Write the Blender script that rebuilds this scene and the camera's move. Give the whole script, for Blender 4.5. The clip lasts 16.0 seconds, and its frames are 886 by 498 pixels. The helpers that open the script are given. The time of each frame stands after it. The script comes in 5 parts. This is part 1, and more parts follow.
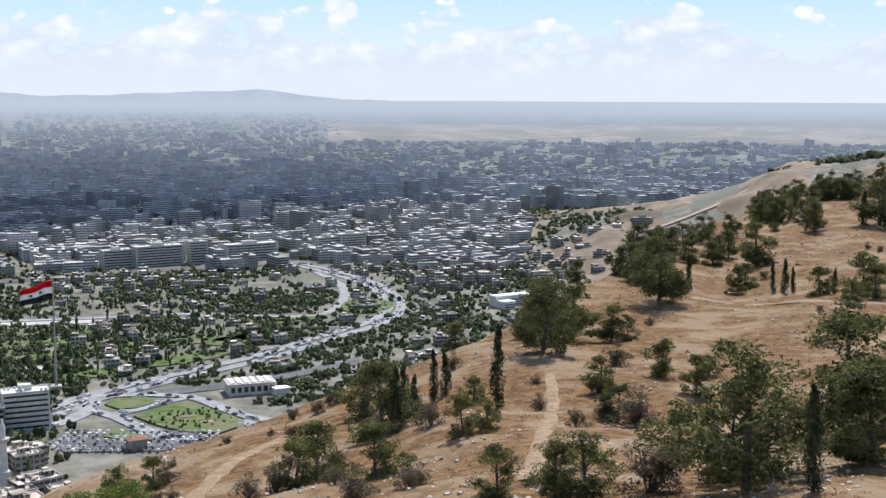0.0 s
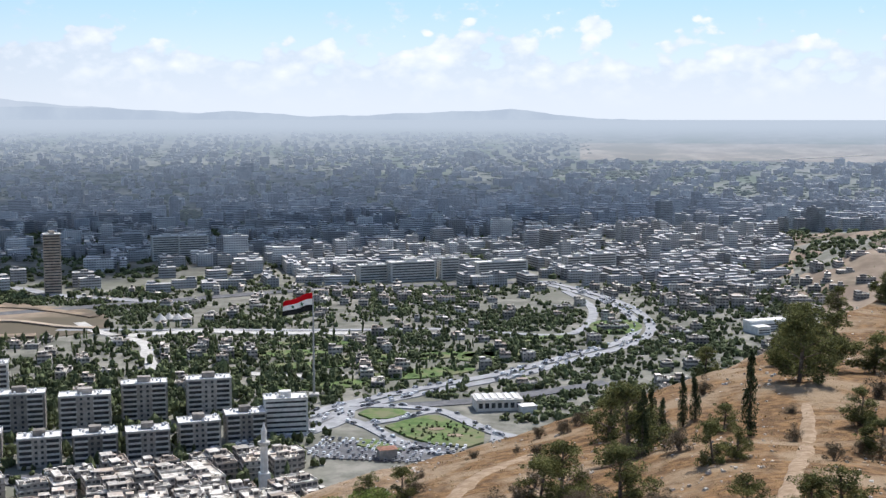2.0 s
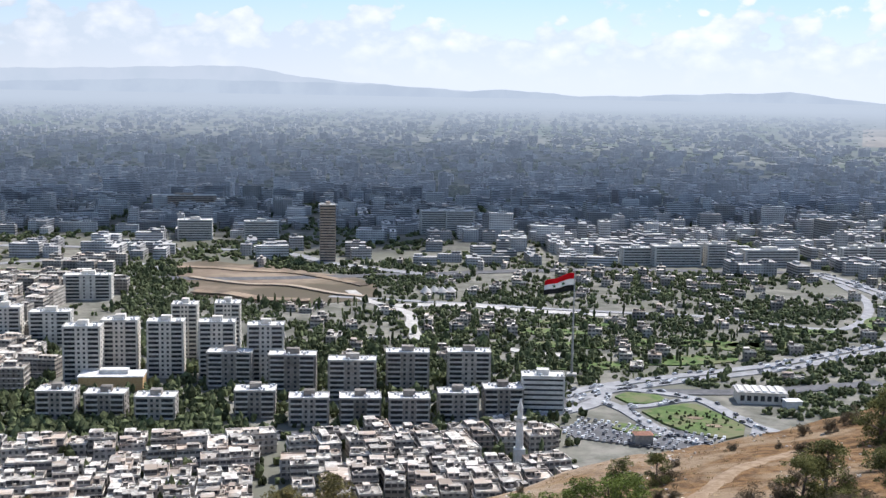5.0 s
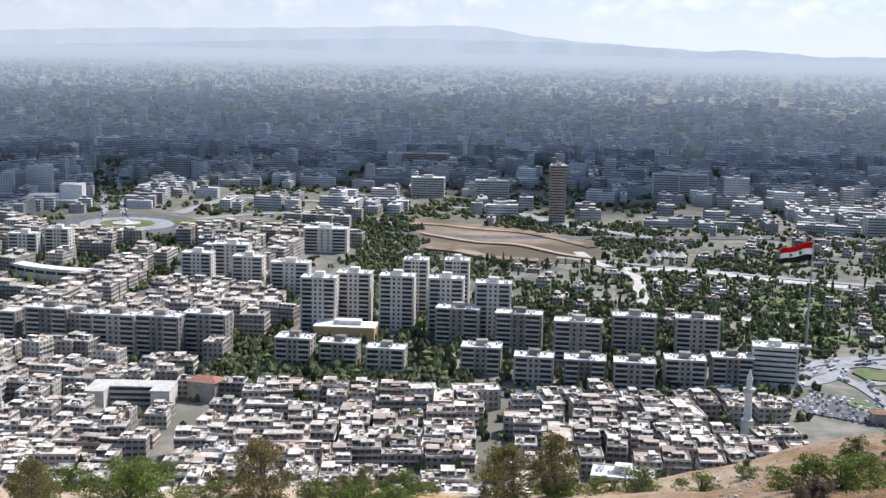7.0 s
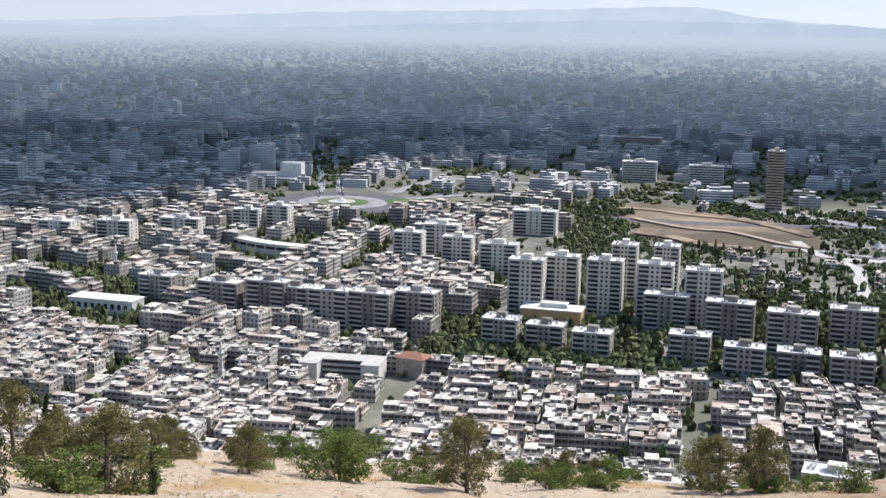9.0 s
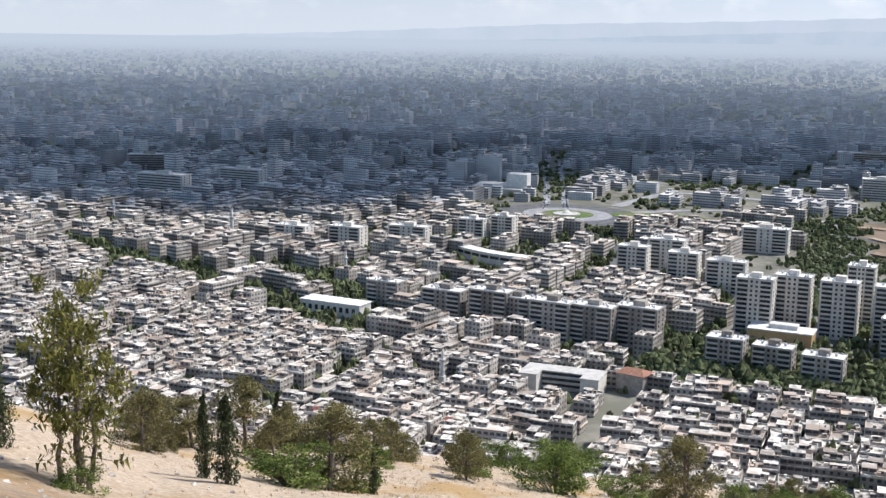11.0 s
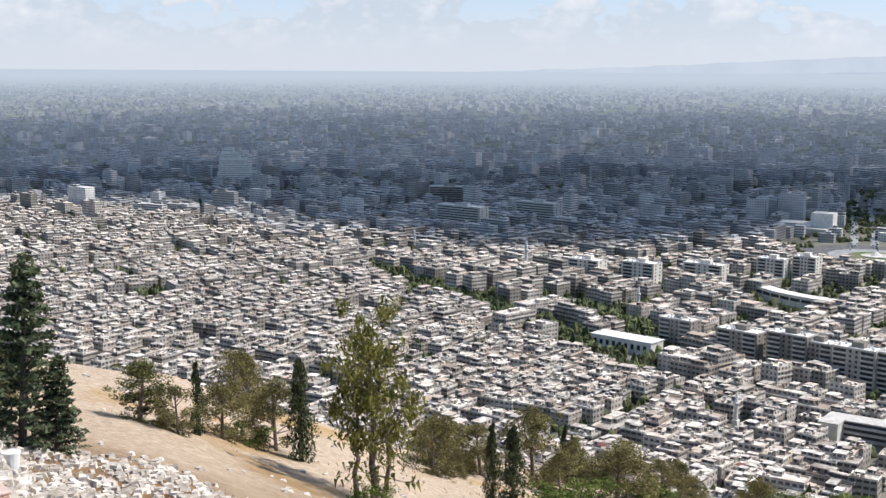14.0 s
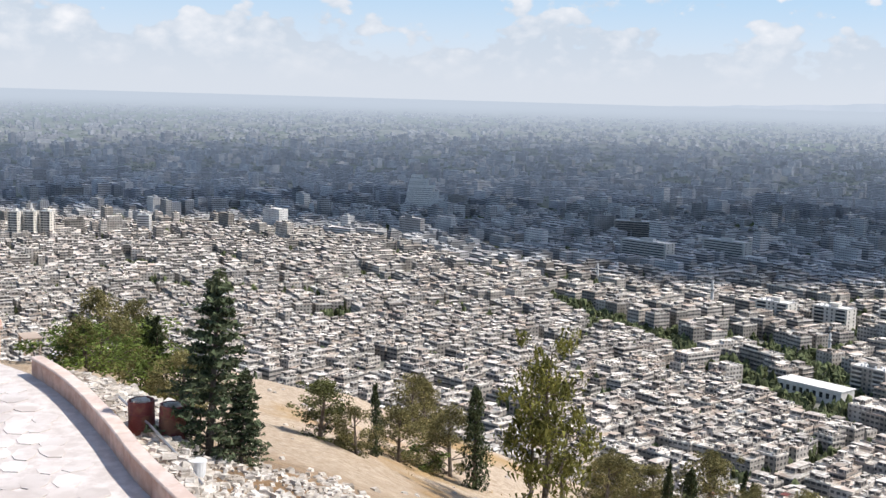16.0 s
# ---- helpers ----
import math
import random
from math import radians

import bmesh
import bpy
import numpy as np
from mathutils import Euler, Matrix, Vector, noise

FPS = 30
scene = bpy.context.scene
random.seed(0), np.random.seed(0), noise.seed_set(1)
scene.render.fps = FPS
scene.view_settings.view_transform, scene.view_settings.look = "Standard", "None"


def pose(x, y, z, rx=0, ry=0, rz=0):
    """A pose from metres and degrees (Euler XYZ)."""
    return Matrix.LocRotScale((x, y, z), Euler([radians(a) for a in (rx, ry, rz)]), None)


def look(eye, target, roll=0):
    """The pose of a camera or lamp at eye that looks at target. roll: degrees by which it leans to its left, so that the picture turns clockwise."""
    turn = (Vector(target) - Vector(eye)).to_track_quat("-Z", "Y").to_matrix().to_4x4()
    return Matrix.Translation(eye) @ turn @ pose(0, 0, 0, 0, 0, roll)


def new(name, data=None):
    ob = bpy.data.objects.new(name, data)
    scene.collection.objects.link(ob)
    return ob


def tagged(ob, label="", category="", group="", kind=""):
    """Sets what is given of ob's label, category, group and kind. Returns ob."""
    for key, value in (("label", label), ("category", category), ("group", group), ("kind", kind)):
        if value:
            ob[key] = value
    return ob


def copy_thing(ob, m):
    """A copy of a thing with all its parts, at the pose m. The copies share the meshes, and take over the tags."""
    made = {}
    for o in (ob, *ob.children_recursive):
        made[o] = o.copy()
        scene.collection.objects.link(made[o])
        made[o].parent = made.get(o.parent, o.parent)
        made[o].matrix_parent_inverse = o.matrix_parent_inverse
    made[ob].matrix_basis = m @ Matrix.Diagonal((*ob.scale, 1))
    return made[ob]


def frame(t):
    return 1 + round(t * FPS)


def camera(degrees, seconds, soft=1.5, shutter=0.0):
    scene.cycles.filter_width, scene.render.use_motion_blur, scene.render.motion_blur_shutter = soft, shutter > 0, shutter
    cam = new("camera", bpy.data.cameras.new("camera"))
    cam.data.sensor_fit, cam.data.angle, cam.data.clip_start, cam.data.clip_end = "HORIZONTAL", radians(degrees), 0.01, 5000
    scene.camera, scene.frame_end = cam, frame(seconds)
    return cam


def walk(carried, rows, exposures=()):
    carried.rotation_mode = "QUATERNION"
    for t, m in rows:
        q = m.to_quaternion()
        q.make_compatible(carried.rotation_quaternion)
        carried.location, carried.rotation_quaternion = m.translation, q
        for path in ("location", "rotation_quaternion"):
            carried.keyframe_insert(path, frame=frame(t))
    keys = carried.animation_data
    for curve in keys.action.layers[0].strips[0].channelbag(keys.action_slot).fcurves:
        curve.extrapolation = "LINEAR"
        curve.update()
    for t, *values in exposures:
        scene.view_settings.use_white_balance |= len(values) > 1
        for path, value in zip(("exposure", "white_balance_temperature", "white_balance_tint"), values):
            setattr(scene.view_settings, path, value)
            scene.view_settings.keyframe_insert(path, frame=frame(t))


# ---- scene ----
cam = camera(40.83, 16.0, soft=1.45)
# seconds, bearing to the left, tilt up, roll: the camera turns where it stands
ROWS = [
    (0.00, 0.00, -7.17, 0.27), (0.50, 3.13, -6.41, -0.37), (1.00, 5.31, -6.60, -0.09), (1.50, 8.77, -6.54, -0.47), (2.00, 12.05, -6.28, 0.04),
    (2.50, 14.11, -6.16, 0.07), (3.00, 16.29, -6.34, 0.70), (3.20, 17.38, -6.53, 0.40), (3.62, 19.12, -6.62, 0.53), (4.04, 20.73, -6.75, 0.66),
    (4.46, 22.37, -6.93, 0.79), (4.88, 24.24, -7.22, 0.92), (5.30, 26.49, -7.63, 1.05), (5.50, 28.45, -7.78, 0.68), (6.00, 30.91, -8.62, 0.96),
    (6.50, 33.67, -9.03, 1.39), (7.00, 35.82, -9.45, 1.22), (7.50, 37.93, -9.87, 1.24), (8.00, 41.38, -10.26, 1.13), (8.50, 43.36, -10.32, 0.77),
    (8.70, 44.42, -10.38, 0.98), (9.12, 46.64, -10.49, 0.93), (9.54, 48.80, -10.46, 0.96), (9.96, 50.96, -10.36, 1.02), (10.38, 53.15, -10.22, 1.10),
    (10.80, 55.45, -10.09, 1.16), (11.00, 56.86, -10.07, 0.85), (11.50, 59.67, -9.78, 1.00), (12.00, 62.21, -9.77, 1.28), (12.50, 64.85, -9.43, 0.70),
    (13.00, 66.08, -9.21, 1.05), (13.50, 69.08, -8.95, 0.71), (14.00, 71.11, -8.56, 0.36), (14.50, 73.15, -8.41, 1.24), (15.00, 75.08, -8.17, 1.41),
    (15.50, 77.40, -7.56, 1.33), (16.00, 80.00, -7.22, 1.60)
]
walk(cam, [(t, pose(0, 0, 0, 90 + tilt, 0, yaw) @ pose(0, 0, 0, 0, 0, roll)) for t, yaw, tilt, roll in ROWS],
     exposures=[(0, 0.05, 6200, 11), (3, 0.09, 6140, 12), (7, 0.15, 6110, 13), (11, 0.10, 6160, 12), (16, 0.11, 6330, 12)])

# ---- light ----
SUN_BEARING, SUN_HEIGHT = -14.0, 52.0
SUN_WAY = Vector((-math.sin(radians(SUN_BEARING)) * math.cos(radians(SUN_HEIGHT)),
                  math.cos(radians(SUN_BEARING)) * math.cos(radians(SUN_HEIGHT)), math.sin(radians(SUN_HEIGHT))))
sun = new("sun", bpy.data.lights.new("sun", "SUN"))
sun.data.energy, sun.data.angle, sun.data.color = 5.0, radians(0.5), (1.0, 0.95, 0.87)
sun.matrix_world = look(SUN_WAY * 900, (0, 0, 0))


def link(nt, a, b):
    nt.links.new(a, b)


def node(nt, kind, **values):
    n = nt.nodes.new(kind)
    for key, value in values.items():
        n.inputs[key].default_value = value
    return n


def math_node(nt, op, a, b=None, c=None, clamp=False):
    n = nt.nodes.new("ShaderNodeMath")
    n.operation, n.use_clamp = op, clamp
    for i, v in enumerate((a, b, c)):
        if v is None:
            continue
        if isinstance(v, (int, float)):
            n.inputs[i].default_value = v
        else:
            link(nt, v, n.inputs[i])
    return n.outputs[0]


def mix_rgb(nt, fac, a, b, blend="MIX"):
    n = nt.nodes.new("ShaderNodeMix")
    n.data_type, n.blend_type = "RGBA", blend
    for sock, v in ((n.inputs[0], fac), (n.inputs[6], a), (n.inputs[7], b)):
        if isinstance(v, (int, float)):
            sock.default_value = v
        elif isinstance(v, tuple):
            sock.default_value = (*v[:3], 1)
        else:
            link(nt, v, sock)
    return n.outputs[2]


def ramp(nt, value, lo, hi, out_lo=0.0, out_hi=1.0):
    n = nt.nodes.new("ShaderNodeMapRange")
    n.interpolation_type = "SMOOTHSTEP"
    for i, v in ((1, lo), (2, hi), (3, out_lo), (4, out_hi)):
        n.inputs[i].default_value = v
    link(nt, value, n.inputs[0])
    return n.outputs[0]


def make_world():
    world = bpy.data.worlds.new("sky")
    scene.world = world
    world.use_nodes = True
    nt = world.node_tree
    nt.nodes.clear()
    out = nt.nodes.new("ShaderNodeOutputWorld")
    sky = nt.nodes.new("ShaderNodeTexSky")
    sky.sky_type, sky.sun_disc = "NISHITA", False
    sky.sun_elevation, sky.sun_rotation = radians(SUN_HEIGHT), radians(-SUN_BEARING)
    coord = nt.nodes.new("ShaderNodeTexCoord")
    sep = nt.nodes.new("ShaderNodeSeparateXYZ")
    link(nt, coord.outputs["Generated"], sep.inputs[0])
    z = sep.outputs[2]
    stretch = nt.nodes.new("ShaderNodeVectorMath")
    stretch.operation = "MULTIPLY"
    stretch.inputs[1].default_value = (1, 1, 1.6)
    link(nt, coord.outputs["Generated"], stretch.inputs[0])
    big = node(nt, "ShaderNodeTexNoise", Scale=9.0, Detail=2.0, Roughness=0.5)
    fine = node(nt, "ShaderNodeTexNoise", Scale=34.0, Detail=7.0, Roughness=0.62)
    small = node(nt, "ShaderNodeTexNoise", Scale=85.0, Detail=5.0, Roughness=0.6)
    lump = node(nt, "ShaderNodeTexVoronoi", Scale=26.0, Detail=2.0, Roughness=0.6)
    lump.feature = "SMOOTH_F1"
    for n in (big, fine, small, lump):
        link(nt, stretch.outputs[0], n.inputs["Vector"])
    # ragged tops of the cumulus bank along the horizon
    top = math_node(nt, "MULTIPLY_ADD", math_node(nt, "SUBTRACT", big.outputs[0], 0.5), 0.10, 0.082)
    top = math_node(nt, "MULTIPLY_ADD", math_node(nt, "SUBTRACT", fine.outputs[0], 0.5), 0.05, top)
    top = math_node(nt, "MULTIPLY_ADD", math_node(nt, "SUBTRACT", 0.45, lump.outputs["Distance"]), 0.055, top)
    cover = ramp(nt, math_node(nt, "SUBTRACT", top, z), -0.002, 0.007)
    # a few loose shreds above the bank
    shreds = math_node(nt, "MULTIPLY", ramp(nt, fine.outputs[0], 0.57, 0.72), ramp(nt, z, 0.16, 0.08))
    cover = math_node(nt, "MAXIMUM", cover, math_node(nt, "MULTIPLY", shreds, 0.75))
    blue = mix_rgb(nt, ramp(nt, z, 0.02, 0.12), (0.74, 0.84, 0.93), (0.46, 0.71, 0.94))
    puff = math_node(nt, "MULTIPLY_ADD", math_node(nt, "SUBTRACT", fine.outputs[0], small.outputs[0]), 0.9, 0.7)
    puff = math_node(nt, "MULTIPLY_ADD", math_node(nt, "SUBTRACT", 0.4, lump.outputs["Distance"]), 1.3, puff, clamp=True)
    cloud = mix_rgb(nt, puff, (0.66, 0.74, 0.82), (0.97, 0.98, 0.99))
    low = mix_rgb(nt, cover, blue, cloud)
    haze = mix_rgb(nt, ramp(nt, z, 0.055, 0.004), low, (0.74, 0.79, 0.845))
    back = nt.nodes.new("ShaderNodeBackground")
    back.inputs[1].default_value = 0.15
    link(nt, sky.outputs[0], back.inputs[0])
    near = nt.nodes.new("ShaderNodeBackground")
    link(nt, ramp(nt, sep.outputs[0], -0.97, -0.35, 0.88, 1.07), near.inputs[1])
    link(nt, haze, near.inputs[0])
    both = nt.nodes.new("ShaderNodeMixShader")
    link(nt, ramp(nt, z, 0.10, 0.30), both.inputs[0])
    link(nt, near.outputs[0], both.inputs[1])
    link(nt, back.outputs[0], both.inputs[2])
    link(nt, both.outputs[0], out.inputs[0])


make_world()


# ---- materials ----
def mat(name, dark, light, scale=1.0, rough=0.9, bump=0.0, island=0.0, patch=None, patch_scale=0.02, translucent=0.0, windows=False,
        metallic=0.0, lo=0.35, hi=0.68, obj_random=0.0):
    """Two-scale noise between two colours, with patches of a third, relief and a shift from piece to piece."""
    m = bpy.data.materials.new(name)
    m.use_nodes = True
    nt = m.node_tree
    shader = nt.nodes["Principled BSDF"]
    shader.inputs["Roughness"].default_value, shader.inputs["Metallic"].default_value = rough, metallic
    if rough > 0.6:
        shader.inputs["Specular IOR Level"].default_value = 0.15
    geo = nt.nodes.new("ShaderNodeNewGeometry")
    noise1 = node(nt, "ShaderNodeTexNoise", Scale=scale, Detail=6.0, Roughness=0.65)
    noise2 = node(nt, "ShaderNodeTexNoise", Scale=patch_scale, Detail=5.0, Roughness=0.6)
    for n in (noise1, noise2):
        link(nt, geo.outputs["Position"], n.inputs["Vector"])
    color = mix_rgb(nt, ramp(nt, noise1.outputs[0], lo, hi), dark, light)
    if patch:
        color = mix_rgb(nt, ramp(nt, noise2.outputs[0], 0.47, 0.62), color, patch)
    if windows:
        uv = nt.nodes.new("ShaderNodeUVMap")
        sep = nt.nodes.new("ShaderNodeSeparateXYZ")
        link(nt, uv.outputs[0], sep.inputs[0])
        fu = math_node(nt, "FRACT", math_node(nt, "DIVIDE", sep.outputs[0], 3.1))
        fv = math_node(nt, "FRACT", math_node(nt, "DIVIDE", sep.outputs[1], 3.1))
        wide = math_node(nt, "MULTIPLY_ADD", math_node(nt, "FRACT", math_node(nt, "MULTIPLY", geo.outputs["Random Per Island"], 7.0)), 0.32, 0.17)
        pane = math_node(nt, "MULTIPLY", math_node(nt, "COMPARE", fu, 0.5, wide), math_node(nt, "COMPARE", fv, 0.55, 0.23))
        color = mix_rgb(nt, math_node(nt, "MULTIPLY", pane, 0.85), color, (0.035, 0.035, 0.04))
    if island:
        vary = math_node(nt, "MULTIPLY_ADD", geo.outputs["Random Per Island"], 2 * island, 1 - island)
        color = mix_rgb(nt, 1.0, color, vary, "MULTIPLY")
    if obj_random:
        info = nt.nodes.new("ShaderNodeObjectInfo")
        vary = math_node(nt, "MULTIPLY_ADD", info.outputs["Random"], 2 * obj_random, 1 - obj_random)
        color = mix_rgb(nt, 1.0, color, vary, "MULTIPLY")
    link(nt, color, shader.inputs["Base Color"])
    if bump:
        b = node(nt, "ShaderNodeBump", Strength=0.8, Distance=bump)
        link(nt, noise1.outputs[0], b.inputs["Height"])
        link(nt, b.outputs[0], shader.inputs["Normal"])
    if translucent:
        t = nt.nodes.new("ShaderNodeBsdfTranslucent")
        link(nt, color, t.inputs[0])
        both = nt.nodes.new("ShaderNodeMixShader")
        both.inputs[0].default_value = translucent
        link(nt, shader.outputs[0], both.inputs[1])
        link(nt, t.outputs[0], both.inputs[2])
        link(nt, both.outputs[0], nt.nodes["Material Output"].inputs[0])
    return m


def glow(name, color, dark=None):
    """A distant backdrop whose haze is painted in as glow; it takes no light."""
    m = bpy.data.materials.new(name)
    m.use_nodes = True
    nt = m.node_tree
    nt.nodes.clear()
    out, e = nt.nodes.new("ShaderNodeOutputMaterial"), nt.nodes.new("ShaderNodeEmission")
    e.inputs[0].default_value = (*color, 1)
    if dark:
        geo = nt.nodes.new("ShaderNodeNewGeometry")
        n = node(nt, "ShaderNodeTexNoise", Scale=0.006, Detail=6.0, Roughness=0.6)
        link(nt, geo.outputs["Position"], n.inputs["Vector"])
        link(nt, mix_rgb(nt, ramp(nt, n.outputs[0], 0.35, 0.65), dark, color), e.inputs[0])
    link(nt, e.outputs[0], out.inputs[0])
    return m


M_HILL = mat("dry_slope", (0.095, 0.052, 0.022), (0.26, 0.150, 0.064), 1.1, bump=0.4, patch=(0.27, 0.195, 0.12), patch_scale=0.16)
def pale_east(m):
    """Towards the east the slope is bare pale soil."""
    nt = m.node_tree
    shader = nt.nodes["Principled BSDF"]
    old = shader.inputs["Base Color"].links[0].from_socket
    geo = nt.nodes.new("ShaderNodeNewGeometry")
    sep = nt.nodes.new("ShaderNodeSeparateXYZ")
    link(nt, geo.outputs["Position"], sep.inputs[0])
    n = node(nt, "ShaderNodeTexNoise", Scale=0.12, Detail=5.0, Roughness=0.6)
    grit = node(nt, "ShaderNodeTexNoise", Scale=3.5, Detail=6.0, Roughness=0.7)
    for q in (n, grit):
        link(nt, geo.outputs["Position"], q.inputs["Vector"])
    soil = mix_rgb(nt, ramp(nt, grit.outputs[0], 0.35, 0.7), (0.38, 0.29, 0.20), (0.58, 0.475, 0.36))
    soil = mix_rgb(nt, ramp(nt, n.outputs[0], 0.52, 0.66), soil, (0.40, 0.27, 0.13))
    where = math_node(nt, "MULTIPLY_ADD", n.outputs[0], 30.0, sep.outputs[0])
    link(nt, mix_rgb(nt, ramp(nt, where, 0.0, -32.0), old, soil), shader.inputs["Base Color"])


pale_east(M_HILL)
M_PLAIN = mat("city_ground", (0.13, 0.13, 0.105), (0.28, 0.265, 0.225), 0.05, patch=(0.16, 0.16, 0.125), patch_scale=0.008)
M_SPUR = mat("bare_hillside", (0.20, 0.15, 0.11), (0.33, 0.26, 0.19), 0.02, patch=(0.12, 0.10, 0.07), patch_scale=0.006)
M_SOIL = mat("trodden_soil", (0.34, 0.26, 0.19), (0.50, 0.42, 0.33), 1.5, bump=0.05)
M_ASPHALT = mat("asphalt", (0.10, 0.10, 0.105), (0.17, 0.17, 0.175), 0.15, rough=0.85)
# Lighter copy of the asphalt: the look of full sun is in its colour.
M_HIGHWAY = mat("sunlit_asphalt", (0.26, 0.26, 0.265), (0.38, 0.38, 0.385), 0.1, rough=0.8)
M_CONCRETE = mat("pale_concrete", (0.42, 0.40, 0.37), (0.60, 0.58, 0.54), 0.2, rough=0.8)
M_GRASS = mat("watered_lawn", (0.07, 0.12, 0.035), (0.15, 0.20, 0.07), 0.15, patch=(0.17, 0.17, 0.09), patch_scale=0.06)
M_SAND = mat("excavated_earth", (0.22, 0.165, 0.115), (0.40, 0.31, 0.22), 0.03, patch=(0.13, 0.105, 0.08), patch_scale=0.022)
M_WALLS = mat("city_walls", (0.27, 0.242, 0.212), (0.50, 0.46, 0.405), 0.12, windows=True, island=0.4)
M_ROOFS = mat("city_roofs", (0.35, 0.315, 0.27), (0.83, 0.785, 0.705), 0.3, island=0.36, patch=(0.44, 0.36, 0.29), patch_scale=0.05)
# Walls paler and roofs greyer than nearby ones, toned to stand in for haze.
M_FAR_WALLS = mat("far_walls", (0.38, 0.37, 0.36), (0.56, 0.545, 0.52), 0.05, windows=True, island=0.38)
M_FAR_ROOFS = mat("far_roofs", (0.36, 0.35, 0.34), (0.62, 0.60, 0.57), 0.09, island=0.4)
M_CITY_TREES = mat("city_foliage", (0.075, 0.09, 0.045), (0.20, 0.225, 0.105), 0.5, island=0.55, translucent=0.3)
M_TOWER = mat("cream_render", (0.56, 0.52, 0.455), (0.72, 0.68, 0.61), 0.25)
M_TOWER_B = mat("grey_render", (0.23, 0.21, 0.185), (0.38, 0.345, 0.305), 0.25, obj_random=0.4)
M_SLAB = mat("balcony_concrete", (0.45, 0.43, 0.39), (0.60, 0.58, 0.54), 0.3)
M_ROOF = mat("bright_roof_screed", (0.60, 0.58, 0.55), (0.82, 0.80, 0.76), 0.4, island=0.1)
M_GLASS = mat("dark_window_glass", (0.025, 0.027, 0.032), (0.06, 0.065, 0.07), 0.2, rough=0.15)
M_TANK = mat("water_tank_metal", (0.45, 0.45, 0.46), (0.7, 0.7, 0.7), 1.0, rough=0.45)
M_WHITE = mat("white_stone", (0.58, 0.56, 0.52), (0.74, 0.72, 0.68), 0.3)
M_TILE = mat("red_roof_tiles", (0.26, 0.13, 0.09), (0.38, 0.21, 0.15), 0.6)
M_BRICK = mat("brown_stone_cladding", (0.36, 0.28, 0.22), (0.50, 0.41, 0.33), 0.2)
M_FLAG = [mat("red_cloth", (0.50, 0.012, 0.02), (0.62, 0.02, 0.03), 0.3, translucent=0.5), mat("white_cloth", (0.70, 0.70, 0.70), (0.8, 0.8, 0.8), 0.3, translucent=0.5),
          mat("black_cloth", (0.012, 0.012, 0.014), (0.03, 0.03, 0.03), 0.3), mat("green_cloth", (0.01, 0.09, 0.03), (0.02, 0.13, 0.05), 0.3)]
M_STEEL = mat("galvanised_steel", (0.35, 0.35, 0.36), (0.5, 0.5, 0.5), 1.0, rough=0.4, metallic=0.6)
M_PINE = mat("pine_needles", (0.07, 0.078, 0.03), (0.215, 0.215, 0.08), 0.9, island=0.5, translucent=0.35)
M_CYPRESS = mat("cypress_foliage", (0.035, 0.045, 0.02), (0.085, 0.10, 0.045), 1.2, island=0.5, translucent=0.15)
M_OLIVE = mat("olive_green_leaves", (0.12, 0.108, 0.046), (0.27, 0.24, 0.102), 0.9, island=0.5, translucent=0.35)
M_SHRUB = mat("shrub_leaves", (0.08, 0.11, 0.028), (0.19, 0.24, 0.06), 0.9, island=0.5, translucent=0.35)
M_DRY = mat("dry_twigs", (0.11, 0.085, 0.055), (0.22, 0.18, 0.12), 1.2, island=0.4, translucent=0.2)
M_CONIFER = mat("conifer_needles", (0.055, 0.075, 0.04), (0.14, 0.16, 0.085), 1.0, island=0.5, translucent=0.15)
M_EUC = mat("eucalyptus_leaves", (0.10, 0.10, 0.028), (0.24, 0.23, 0.06), 0.8, island=0.5, translucent=0.4)
M_BARK = mat("bark", (0.09, 0.07, 0.055), (0.20, 0.165, 0.13), 6.0, bump=0.02)
M_STONE = mat("limestone_rubble", (0.36, 0.31, 0.25), (0.68, 0.63, 0.56), 2.5, bump=0.03, island=0.3)
M_PAVING = mat("pale_paving", (0.56, 0.50, 0.46), (0.74, 0.69, 0.65), 1.2, bump=0.01, patch=(0.50, 0.44, 0.40), patch_scale=0.6, obj_random=0.10)
M_JOINT = mat("paving_joint", (0.52, 0.46, 0.42), (0.66, 0.60, 0.56), 3.0)
M_PARAPET = mat("pink_limestone", (0.46, 0.29, 0.22), (0.64, 0.45, 0.36), 2.0, bump=0.01, obj_random=0.08)
M_COPING = mat("pale_pink_coping", (0.56, 0.43, 0.36), (0.70, 0.58, 0.51), 2.0, bump=0.01, obj_random=0.08)
M_PATH = mat("footpath_dust", (0.24, 0.165, 0.10), (0.37, 0.275, 0.185), 1.5, bump=0.05)
M_RUST = mat("rusty_red_paint", (0.13, 0.025, 0.022), (0.24, 0.06, 0.05), 5.0, rough=0.6, patch=(0.17, 0.08, 0.045), patch_scale=2.5)
M_STRAW = mat("dry_grass", (0.28, 0.19, 0.09), (0.50, 0.38, 0.20), 0.6, island=0.35)
M_CAR = mat("car_paint", (0.10, 0.10, 0.11), (0.62, 0.62, 0.62), 0.12, rough=0.3, island=0.5, lo=0.45, hi=0.55)
M_ORANGE = mat("ochre_plaster", (0.50, 0.32, 0.15), (0.62, 0.43, 0.24), 1.5)
M_PLASTIC = mat("white_plastic", (0.62, 0.62, 0.60), (0.76, 0.76, 0.74), 2.0, rough=0.5)
M_SHADE_CLOUD = mat("cloud_white", (0.8, 0.8, 0.8), (0.9, 0.9, 0.9), 0.01)


